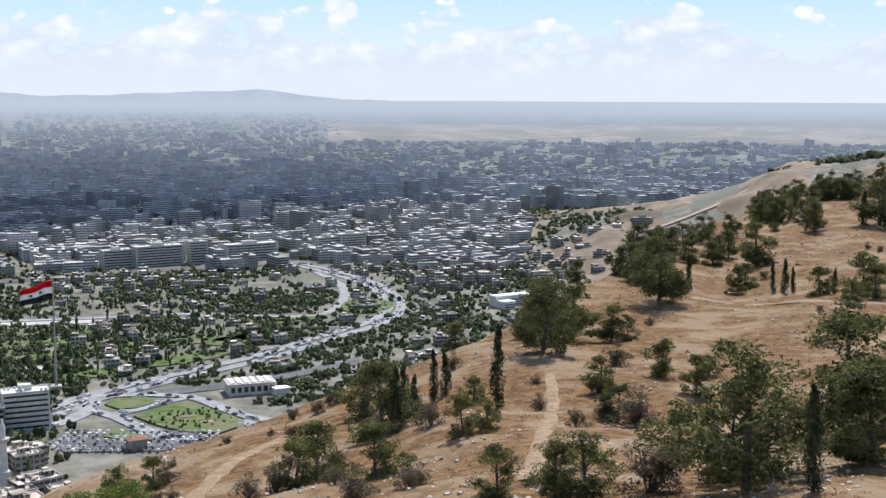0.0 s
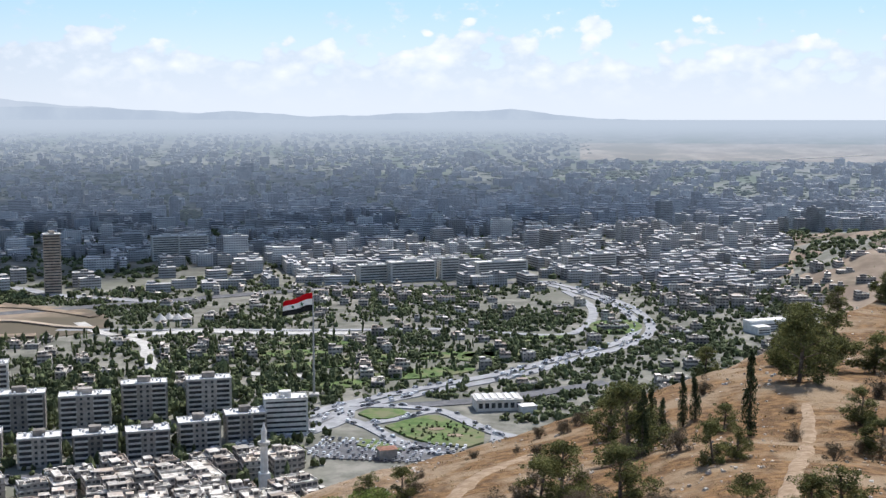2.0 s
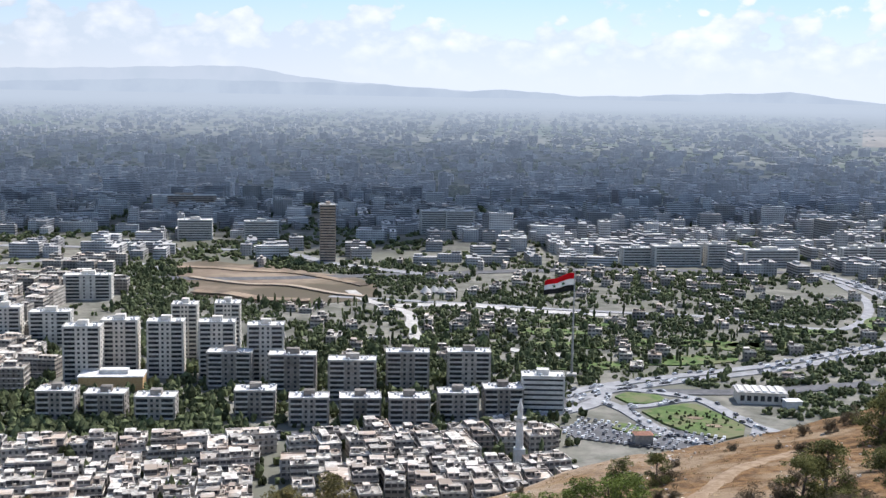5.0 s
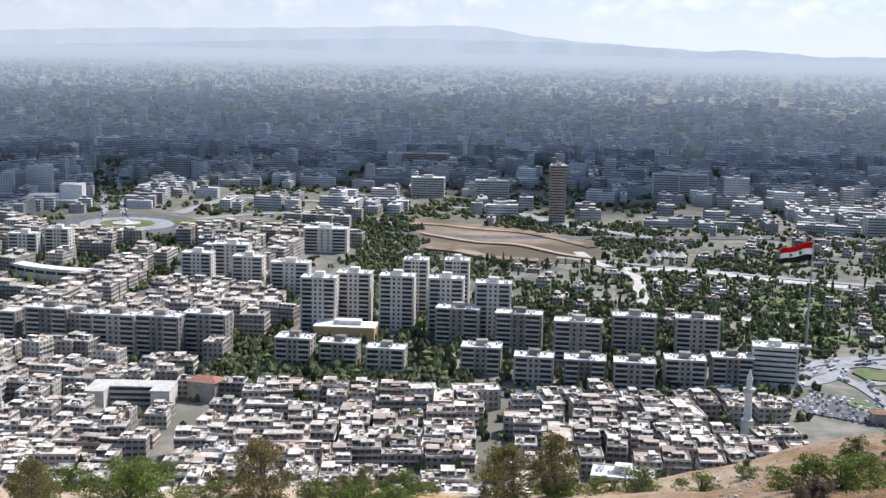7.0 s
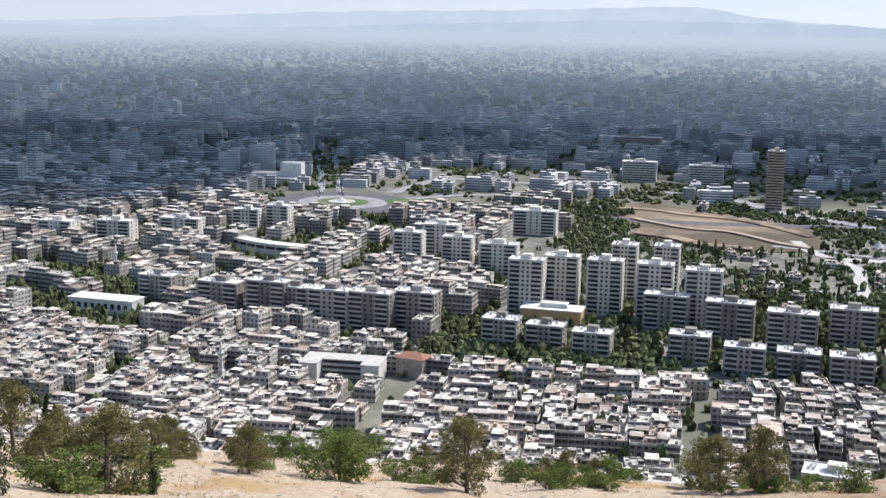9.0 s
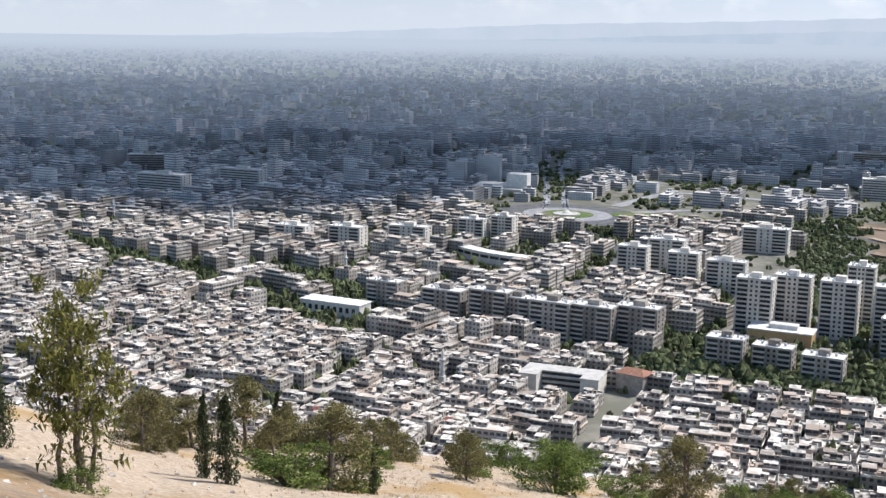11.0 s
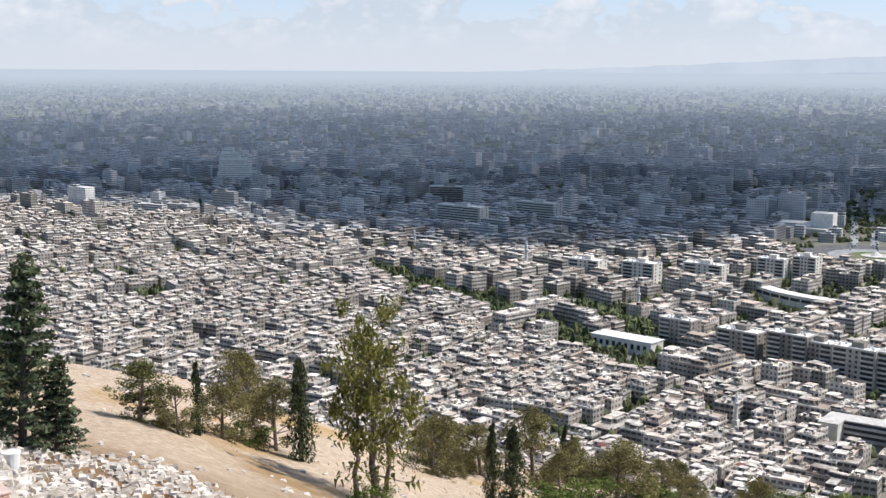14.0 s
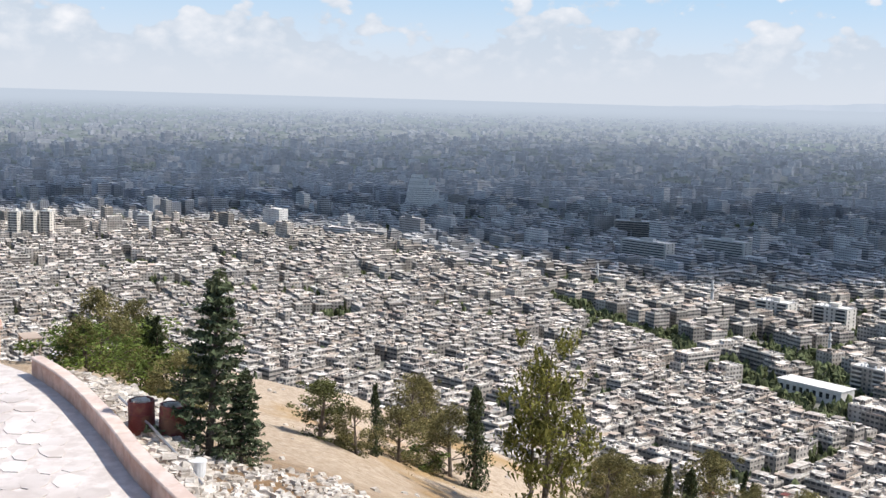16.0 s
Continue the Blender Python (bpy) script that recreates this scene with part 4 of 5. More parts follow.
# ---- single buildings ----
def block(name, w, d, floors, wall, label, category, balconies=True, storey=3.05):
    """A flat-roofed block with its storeys: bands of balconies and single windows front and side; its front looks along -y."""
    root = new(name)
    h = floors * storey + 1.0
    part("wall", box(-w / 2, w / 2, -d / 2, d / 2, -2, h, bevel=0.05), wall, root)
    bm = bmesh.new()
    for x0, x1, y0, y1 in ((-w / 2 - .15, w / 2 + .15, -d / 2 - .15, -d / 2 + .2), (-w / 2 - .15, w / 2 + .15, d / 2 - .2, d / 2 + .15), (-w / 2 - .15, -w / 2 + .2, -d / 2 + .2, d / 2 - .2), (w / 2 - .2, w / 2 + .15, -d / 2 + .2, d / 2 - .2)):
        bm_box(bm, x0, x1, y0, y1, h, h + 0.9)
    part("parapet", bm, M_SLAB, root)
    part("roof", box(-w / 2 + .2, w / 2 - .2, -d / 2 + .2, d / 2 - .2, h, h + .25), M_ROOF, root)
    part("stair_house", box(-w * .14, w * .14, -d * .12, d * .26, h + .2, h + 3.6, bevel=.05), wall, root)
    rng = random.Random(int(w * 31 + d * 7 + floors))
    tank = bmesh.new()
    bm_rod(tank, (0, 0, 0), (0, 0, 1.5), .7, .7, 10)
    first = part("water_tank", tank, M_TANK, root)
    first.matrix_basis = pose(-w * .33, d * .2, h + .25)
    for _ in range(7):
        share("water_tank", first.data, root, pose(rng.uniform(-.45, .45) * w, rng.uniform(.05, .4) * d * rng.choice((-1, 1)), h + .25))
    glass = bmesh.new()
    bm_box(glass, -.75, .75, -.06, .06, 0, 1.5)
    pane = part("window", glass, M_GLASS, root)
    pane.matrix_basis = pose(-w * .5 + 1.5, d / 2 + .03, 1.2)
    slab = bmesh.new()
    if balconies:
        bm_box(slab, -w * .15, w * .15, -1.3, 0, -.15, .05)
        bm_box(slab, -w * .15, w * .15, -1.3, -1.15, .05, 1.0)
        bm_box(slab, -w * .15, -w * .15 + .12, -1.15, 0, .05, 1.0)
        bm_box(slab, w * .15 - .12, w * .15, -1.15, 0, .05, 1.0)
    else:
        bm_box(slab, -w * .47, w * .47, -.25, 0, -.2, .5)
    first_slab = part("balcony" if balconies else "spandrel", slab, M_SLAB if balconies else wall, root)
    strip = bmesh.new()
    bm_box(strip, -w * (.14 if balconies else .46), w * (.14 if balconies else .46), -.08, .02, .1 if balconies else .9, 2.5 if balconies else 2.1)
    first_strip = part("window_band", strip, M_GLASS, root)
    for k in range(floors):
        z = 1.0 + k * storey
        xs = (-w * .31, w * .31) if balconies else (0,)
        for i, x in enumerate(xs):
            if k == 0 and i == 0:
                first_slab.matrix_basis, first_strip.matrix_basis = pose(x, -d / 2, z), pose(x, -d / 2, z)
                continue
            share(first_slab.name.split(".")[0], first_slab.data, root, pose(x, -d / 2, z))
            share("window_band", first_strip.data, root, pose(x, -d / 2, z))
        if balconies:
            for x in (-w * .07, w * .07):
                share("window", pane.data, root, pose(x, -d / 2 - .02, z + .9))
        for y in (-d * .25, d * .25):
            share("window", pane.data, root, pose(w / 2 + .02, y, z + .9, 0, 0, 90))
            share("window", pane.data, root, pose(-w / 2 - .02, y, z + .9, 0, 0, 90))
    return tagged(root, label, category)


def stand(ob, az, d, turn, lift=0.0):
    x, y = polar(az, d)
    ob.matrix_basis = pose(x, y, float(plain_z(x, y)) + lift, 0, 0, turn)


def rows_of(name, spots, wall, label, category, group, balconies=True, turn=TURN):
    kinds = {}
    for az, d, w, dep, fl in spots:
        key = (w // 6, fl)
        x, y = polar(az, d)
        if key in kinds:
            copy_thing(kinds[key], pose(x, y, float(plain_z(x, y)), 0, 0, turn))
        else:
            kinds[key] = tagged(block(name, w, dep, fl, wall, label, category, balconies), group=group)
            stand(kinds[key], az, d, turn)


rows_of("apartment_tower", APARTMENT_TOWERS, M_TOWER, "tall cream apartment tower with stacked balconies", "apartment tower", "apartment towers by the park", turn=31)
rows_of("apartment_block", MID_BLOCKS, M_TOWER_B, "grey-brown apartment block with balconies and white roof", "apartment block", "apartment blocks", turn=27)
rows_of("low_apartment_block", LOW_BLOCKS, M_TOWER_B, "low brown-grey apartment block with bright flat roof", "apartment block", "low apartment blocks", turn=29)
rows_of("town_block", [q for q in TOWN_BLOCKS if q[1] < 1200], M_TOWER, "pale apartment block with stacked balconies", "apartment block", "pale town blocks", turn=33)
rows_of("office_block", [q for q in TOWN_BLOCKS if q[1] >= 1200], M_SLAB, "long grey concrete block with strip windows", "office block", "office blocks", False, turn=33)
office = block("office_building", 26, 15, 7, M_WHITE, "white office building with dark window bands", "office building", False)
stand(office, 19.75, 712, 24)
stand(block("villa_block", 27, 16, 3, M_TOWER, "pale three-storey villa block below the slope", "apartment block", True), 26.6, 502, 24)
tower = block("high_rise", 18, 17, 21, M_BRICK, "lone brown high-rise tower beside the cleared ground", "tower", False)
stand(tower, 30.34, 1349, 30)
for az in (99.9, 99.2, 98.5):
    stand(tagged(block("slab_tower", 13, 14, 12, M_TOWER, "pale slab tower above the old town", "apartment tower", True), group="slab towers"), az, 1545, 70)
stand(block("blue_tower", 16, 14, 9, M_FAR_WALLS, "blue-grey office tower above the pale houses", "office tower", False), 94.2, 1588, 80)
stand(block("government_block", 100, 22, 8, M_BRICK, "long dark brown government building", "office block", False), 37.1, 1930, 34)
stand(block("dark_block", 56, 20, 9, M_TOWER_B, "dark grey twin office block in cloud shade", "office block", False), 70.8, 1664, 62)


def stepped_hotel():
    root = new("stepped_hotel")
    for i, (w, d, h) in enumerate(((62, 34, 22), (52, 32, 34), (42, 30, 44), (30, 28, 54), (18, 22, 61))):
        x = -5 + (w - 62) * .32
        tier = part("tier", box(x - w / 2, x + w / 2, -d / 2 - i * .1, d / 2 + i * .1, -1 if i == 0 else 2, h, bevel=.2), M_WHITE, root)
        for k in range(int(h / 3.4)):
            part("window_band", box(x - w / 2 + 1.5, x + w / 2 - 1.5, -d / 2 - i * .1 - .1, -d / 2 - i * .1 + .1, 2 + k * 3.4, 2.55 + k * 3.4), M_GLASS, tier)
    stand(root, 80.8, 2000, 75)
    tagged(root, "pale stepped hotel tower rising in tiers", "hotel")


stepped_hotel()


def theatre():
    root = new("opera_house")
    part("stage_tower", box(4, 30, -10, 12, -1, 25, bevel=.2), M_WHITE, root)
    part("hall", box(-34, 4, -14, 14, -1, 12, bevel=.2), M_WHITE, root)
    part("wing", box(-20, 26, -26, -14, -1, 8, bevel=.2), M_SLAB, root)
    part("canopy", box(-36, -20, -20, -14, 8, 9, bevel=.1), M_ROOF, root)
    stand(root, 53.9, 1480, 40)
    tagged(root, "white theatre with a blank square stage tower", "theatre")


theatre()


def shed():
    root = new("flat_roofed_shed")
    part("wall", box(-15, 15, -9, 9, -1, 7, bevel=.1), M_TOWER, root)
    part("roof", box(-15.8, 15.8, -9.8, 9.8, 7, 7.6), M_CONCRETE, root)
    for i in range(6):
        part("skylight", box(-14 + i * 4.8, -11 + i * 4.8, -8, 8, 7.6, 8.3, bevel=.1), M_ROOF, root)
    for i in range(7):
        part("window", box(-13.6 + i * 4.2, -11 + i * 4.2, -9.1, -8.95, 2, 5.4), M_GLASS, root)
    stand(root, 9.4, 770, 20)
    tagged(root, "low grey hall with ribbed flat roof", "hall")
    hut = new("white_hut")
    part("wall", box(-5, 5, -4, 4, -1, 4.5, bevel=.1), M_WHITE, hut)
    part("roof", box(-5.4, 5.4, -4.4, 4.4, 4.5, 4.9), M_ROOF, hut)
    stand(hut, 7.9, 760, 30)
    tagged(hut, "small white flat-roofed hut", "hut")


shed()


def school():
    root = new("curved_hall")
    for i in range(9):
        a = radians(-20 + i * 5)
        x, y = 120 * math.sin(a), 120 * (1 - math.cos(a))
        bay = part("bay", box(-5.4, 5.4, -6, 6, -1, 9), M_TOWER, root)
        bay.matrix_basis = pose(x, y, 0, 0, 0, math.degrees(a))
        part("window_band", box(-4.8, 4.8, -6.1, -5.95, 4.5, 7), M_GLASS, bay)
        part("roof", box(-5.6, 5.6, -6.4, 6.4, 9, 9.5), M_ROOF, bay)
    stand(root, 54.6, 1010, 12)
    tagged(root, "long curved pale hall with a white roof", "hall")
    root = new("school_building")
    part("wall", box(-22, 22, -6, 6, -1, 10, bevel=.05), M_TOWER, root)
    part("roof", box(-22.4, 22.4, -6.4, 6.4, 10, 10.5), M_SLAB, root)
    part("wing", box(-22, -12, -16, -6, -1, 10, bevel=.05), M_TOWER, root)
    part("wing_roof", box(-22.4, -11.6, -16.4, -6.4, 10.02, 10.5), M_SLAB, root)
    part("wing", box(12, 22, -14, -6, -1, 10, bevel=.05), M_TOWER, root)
    part("wing_roof", box(11.6, 22.4, -14.4, -6.4, 10.02, 10.5), M_SLAB, root)
    for k in range(3):
        part("gallery", box(-11.8, 11.8, -7.4, -6, 1 + k * 3.1, 2 + k * 3.1), M_SLAB, root)
        part("window_band", box(-11.6, 11.6, -6.1, -5.95, 2.05 + k * 3.1, 3.6 + k * 3.1), M_GLASS, root)
    stand(root, 50.7, 640, 36)
    tagged(root, "three-storey school with open galleries", "school")
    root = new("white_hall")
    part("wall", box(-24, 24, -8, 8, -1, 9, bevel=.1), M_WHITE, root)
    part("roof", box(-24.6, 24.6, -8.6, 8.6, 9, 9.6), M_ROOF, root)
    for i in range(9):
        part("window", box(-22 + i * 5, -19.5 + i * 5, -8.1, -7.95, 3, 6.5), M_GLASS, root)
    stand(root, 62.1, 812, 30)
    tagged(root, "long white hall with a bright flat roof", "hall")
    root = new("podium_building")
    part("wall", box(-20, 20, -9, 9, -1, 9, bevel=.1), M_ORANGE, root)
    part("roof", box(-20.6, 20.6, -9.6, 9.6, 9, 9.7), M_ROOF, root)
    part("roof_room", box(-8, 10, -3, 5, 9.6, 12.5, bevel=.1), M_WHITE, root)
    stand(root, 40.5, 775, 31)
    tagged(root, "low ochre building with a white roof", "building")
    root = new("tiled_house")
    bm = box(-8, 8, -6, 6, -1, 11, bevel=.05)
    part("wall", bm, M_TOWER_B, root)
    bm = bmesh.new()
    vs = [bm.verts.new(p) for p in ((-9, -7, 11), (9, -7, 11), (9, 7, 11), (-9, 7, 11), (-4, 0, 13.4), (4, 0, 13.4))]
    for f in ((0, 1, 5, 4), (1, 2, 5), (2, 3, 4, 5), (3, 0, 4), (3, 2, 1, 0)):
        bm.faces.new([vs[i] for i in f])
    part("roof", bm, M_TILE, root)
    stand(root, 47.3, 640, 20)
    tagged(root, "house with a hipped red tiled roof", "house", group="tiled houses")
    for az, d, t in ((14.8, 652, 30), (25.7, 640, 28)):
        x, y = polar(az, d)
        copy_thing(root, pose(x, y, -H, 0, 0, t) @ Matrix.Diagonal((.62, .62, .55, 1)))
    root = new("white_complex")
    for x0, x1, y0, y1, h in ((-40, 40, -8, 8, 14), (-40, -22, -26, -8, 10), (10, 40, -24, -8, 11), (-10, 6, 8, 22, 9)):
        wing = part("wing", box(x0, x1, y0, y1, -2, h, bevel=.1), M_WHITE, root)
        part("roof", box(x0 - .4, x1 + .4, y0 - .4, y1 + .4, h, h + .5 + .02 * (x1 - x0)), M_ROOF, wing)
        for k in range(int(h / 3.6)):
            part("window_band", box(x0 + 1.5, x1 - 1.5, y0 - .1, y0 + .05, 1.2 + k * 3.6, 2.8 + k * 3.6), M_GLASS, wing)
    stand(root, -3.7, 1100, 30)
    root.matrix_basis = root.matrix_basis @ Matrix.Diagonal((.72, .72, .6, 1))
    tagged(root, "white flat-roofed complex among dark trees", "building complex")
    root = new("tent_hall")
    for i in range(4):
        bm = bmesh.new()
        bmesh.ops.create_cone(bm, cap_ends=True, segments=12, radius1=10, radius2=0.4, depth=9 - i, matrix=Matrix.Translation((i * 13 - 18, (i % 2) * 6, 6.5)))
        part("canopy", bm, M_CONCRETE, root)
        part("wall", box(i * 13 - 24, i * 13 - 12.2, (i % 2) * 6 - 6, (i % 2) * 6 + 6, -1, 2.4), M_CONCRETE, root)
    stand(root, 25.0, 1135, 25)
    root.matrix_basis = root.matrix_basis @ Matrix.Diagonal((.62, .62, .7, 1))
    tagged(root, "white peaked tent roofs of an exhibition hall", "tent hall")
    root = new("fountain")
    bm = bmesh.new()
    bm_rod(bm, (0, 0, 1), (0, 0, 2.4), 15, 15, 28)
    part("basin", bm, M_CONCRETE, root)
    bm = bmesh.new()
    bm_rod(bm, (0, 0, 2.4), (0, 0, 6), 6, 1.5, 16)
    part("water_jet", bm, M_WHITE, root)
    stand(root, 50.9, 1300, 0)
    tagged(root, "round fountain basin with white water", "fountain")


school()


def minaret(az, d, h):
    root = new("minaret")
    k = h / 26
    bm = bmesh.new()
    bm_box(bm, -2.0 * k, 2.0 * k, -2.0 * k, 2.0 * k, -2, 7 * k, bevel=.2 * k)
    part("base", bm, M_WHITE, root)
    bm = bmesh.new()
    bm_rod(bm, (0, 0, 7 * k), (0, 0, 19 * k), 1.5 * k, 1.25 * k, 12)
    part("shaft", bm, M_WHITE, root)
    bm = bmesh.new()
    bm_rod(bm, (0, 0, 17 * k), (0, 0, 17.8 * k), 1.4 * k, 2.3 * k, 12)
    bm_rod(bm, (0, 0, 17.8 * k), (0, 0, 18.7 * k), 2.3 * k, 2.3 * k, 12)
    part("gallery", bm, M_SLAB, root)
    bm = bmesh.new()
    bm_rod(bm, (0, 0, 18.6 * k), (0, 0, 22 * k), 1.0 * k, 1.0 * k, 10)
    bm_rod(bm, (0, 0, 22 * k), (0, 0, 26 * k), 1.25 * k, 0.05, 10)
    part("spire", bm, M_WHITE, root)
    stand(root, az, d, 30)
    tagged(root, "slender pale stone minaret with a gallery", "minaret", group="minarets")


for az, d, h in ((67.05, 1122, 30), (61.6, 940, 22), (56.8, 637, 21), (20.8, 600, 36), (99.2, 1700, 34), (72.5, 1250, 24), (55.9, 628, 15)):
    minaret(az, d, h)


def star(bm, cx, cz, r, y):
    vs = [bm.verts.new((cx + (r if i % 2 == 0 else r * .4) * math.sin(i * math.pi / 5), y, cz + (r if i % 2 == 0 else r * .4) * math.cos(i * math.pi / 5))) for i in range(10)]
    bm.faces.new(vs)


def flag():
    root = new("flag_on_pole")
    top = 73.0
    bm = bmesh.new()
    bm_rod(bm, (0, 0, -1), (0, 0, top), .9, .35, 12)
    part("pole", bm, M_STEEL, root, "tall tapering steel pole")
    part("plinth", box(-3.5, 3.5, -3.5, 3.5, -1, 2.2, bevel=.2), M_CONCRETE, root)
    bm = bmesh.new()
    bm_box(bm, -.6, .6, -.6, .6, top, top + 1.0, bevel=.3)
    part("finial", bm, M_STEEL, root)
    L, W, n = 21.0, 12.5, 28

    def cloth(u, v, off):
        """u along the cloth from the pole, v from its top: hanging in waves."""
        sag = 6.5 * u ** 1.15
        wave = 1.1 * math.sin(u * 9 + v * 1.2) * u ** 0.6
        return Vector((-.5 - L * u * (0.93 + .04 * v), wave + off, top - 1 - v * W * (1 - .22 * u) - sag + .35 * math.sin(u * 8)))
    for i, (m, nm, lab) in enumerate(((M_FLAG[0], "red_stripe", "red cloth stripe"), (M_FLAG[1], "white_stripe", "white cloth stripe"), (M_FLAG[2], "black_stripe", "black cloth stripe"))):
        bm = bmesh.new()
        grid = [[[bm.verts.new(cloth(a / n, (i + b / 3) / 3, off)) for b in range(4)] for a in range(n + 1)] for off in (-.06, .06)]
        for k, g in enumerate(grid):
            for a in range(n):
                for b in range(3):
                    q = (g[a][b], g[a + 1][b], g[a + 1][b + 1], g[a][b + 1])
                    bm.faces.new(q if k else q[::-1])
        stripe = part(nm, bm, m, root, lab)
        if i == 1:
            for u in (.36, .66):
                bm = bmesh.new()
                c = cloth(u, .5, 0)
                star(bm, c.x, c.z, 1.5, c.y - .45)
                ex = bmesh.ops.extrude_face_region(bm, geom=bm.faces[:])
                bmesh.ops.translate(bm, vec=(0, .9, 0), verts=[v for v in ex["geom"] if isinstance(v, bmesh.types.BMVert)])
                part("star", bm, M_FLAG[3], stripe, "green five-pointed star")
    stand(root, 18.35, 806, 20)
    tagged(root, "huge red, white and black flag on a tall pole", "flag")


flag()


def cars():
    rng = np.random.default_rng(40)
    rows = []
    for line, half in ROAD_LINES[:2] + ROAD_LINES[4:7] + RING_ROADS:
        for _ in range(95 if len(line) > 20 else 14):
            i = rng.integers(1, len(line) - 1)
            way = line[i + 1] - line[i - 1]
            way = way / np.hypot(*way)
            o = rng.choice((-.7, -.4, .4, .7)) * half
            x, y = line[i] + rng.uniform(-5, 5) * way + np.array((-way[1], way[0])) * o
            a = math.atan2(way[1], way[0])
            rows += [(x, y, -H + .95, 4.3, 1.75, .75, a, 0), (x, y, -H + 1.7, 2.3, 1.6, .6, a, 0)]
    for i in range(21):
        for j in range(7):
            if rng.random() < .8:
                x, y = -212 + i * 4.2 + rng.uniform(-.4, .4), 624 + j * 6.2 + rng.uniform(-.4, .4)
                rows += [(x, y, -H + .6, 1.75, 4.2, .75, .1, 0), (x, y, -H + 1.35, 1.6, 2.2, .6, .1, 0)]
    boxes_mesh("cars", rows, M_CAR, M_CAR, "many small cars on the roads and car park", "cars")


cars()


# ---- trees and shrubs on the slope ----
def leaf_cloud(bm_list, centre, radius, count, size, rng, squash=1.0, droop=0.0):
    """Leaf triangles scattered through a clump; appended to the vertex list."""
    p = rng.normal(0, 1, (count, 3))
    p /= np.linalg.norm(p, axis=1)[:, None]
    p *= (radius * rng.uniform(0.25, 1.0, (count, 1)) ** 0.6)
    p[:, 2] *= squash
    a = rng.normal(0, 1, (count, 3))
    a /= np.linalg.norm(a, axis=1)[:, None]
    b = np.cross(a, rng.normal(0, 1, (count, 3)))
    b /= np.linalg.norm(b, axis=1)[:, None]
    a[:, 2] -= droop
    s = size * rng.uniform(0.6, 1.4, (count, 1))
    c = np.asarray(centre)[None] + p
    bm_list.append(np.stack([c - a * s * .5 - b * s * .28, c - a * s * .5 + b * s * .28, c + a * s * .7], 1).reshape(-1, 3))


def crown_part(name, chunks, material, parent):
    v = np.concatenate(chunks)
    ob = mesh_ob(name, v, np.arange(len(v)).reshape(-1, 3), material)
    ob.parent = parent
    return ob


def pine_tree(seed, material, name, label, spread=0.42, bare=0.14, leaf=0.028, density=1.0):
    """One unit high: trunk, limbs, and a crown of clumped needles."""
    rng = np.random.default_rng(seed)
    root = new(name)
    bm = bmesh.new()
    lean = rng.uniform(-.05, .05, 2)
    bm_rod(bm, (0, 0, -.06), (lean[0], lean[1], .5), .028, .018)
    bm_rod(bm, (lean[0], lean[1], .5), (lean[0] * 1.6, lean[1] * 1.6, .86), .018, .006)
    chunks = []
    for k in range(26):
        z = bare + (.95 - bare) * rng.random() ** 1.15
        zz = (z - bare) / (1 - bare)
        reach = spread * (.6 + .4 * math.sin(math.pi * zz)) * (1 - .8 * zz * zz) * rng.uniform(.35, 1.0)
        a = rng.uniform(0, 6.28)
        tip = (lean[0] + reach * math.cos(a), lean[1] + reach * math.sin(a), z)
        bm_rod(bm, (lean[0], lean[1], max(.08, z - .16)), tip, .009, .003, 4)
        leaf_cloud(chunks, tip, rng.uniform(.09, .17), int(190 * density), leaf, rng, .7)
        for _ in range(2):
            leaf_cloud(chunks, np.array(tip) + rng.normal(0, .07, 3), rng.uniform(.05, .09), int(60 * density), leaf, rng, .8)
    leaf_cloud(chunks, (lean[0], lean[1], .9), .1, int(150 * density), leaf, rng, .9)
    part("trunk", bm, M_BARK, root)
    crown_part("crown", chunks, material, root)
    return tagged(root, label, "tree")


def cypress(seed, name="cypress_tree"):
    rng = np.random.default_rng(seed)
    root = new(name)
    bm = bmesh.new()
    bm_rod(bm, (0, 0, -.05), (0, 0, .9), .02, .004)
    part("trunk", bm, M_BARK, root)
    chunks = []
    for k in range(34):
        z = .06 + .92 * (k / 33)
        w = .10 * min(1, .6 + 1.3 * z) * (1 - z) ** .6 + .012
        a = rng.uniform(0, 6.28)
        leaf_cloud(chunks, (w * .55 * math.cos(a), w * .55 * math.sin(a), z), w * .85, 95, .022, rng, 1.5, -.8)
    crown_part("crown", chunks, M_CYPRESS, root)
    return tagged(root, "dark slender cypress tree on the slope", "tree")


def shrub(seed, material, name, label):
    rng = np.random.default_rng(seed)
    root = new(name)
    bm = bmesh.new()
    chunks = []
    for k in range(17):
        a, q = rng.uniform(0, 6.28), rng.uniform(0, .5)
        z = rng.uniform(.12, .78) * (1.15 - q)
        tip = (q * math.cos(a), q * math.sin(a), z)
        bm_rod(bm, (0, 0, -.05), tip, .016, .005, 4)
        leaf_cloud(chunks, tip, rng.uniform(.13, .24), 170, .04, rng, .8)
    part("stem", bm, M_BARK, root)
    crown_part("foliage", chunks, material, root)
    return tagged(root, label, "shrub")


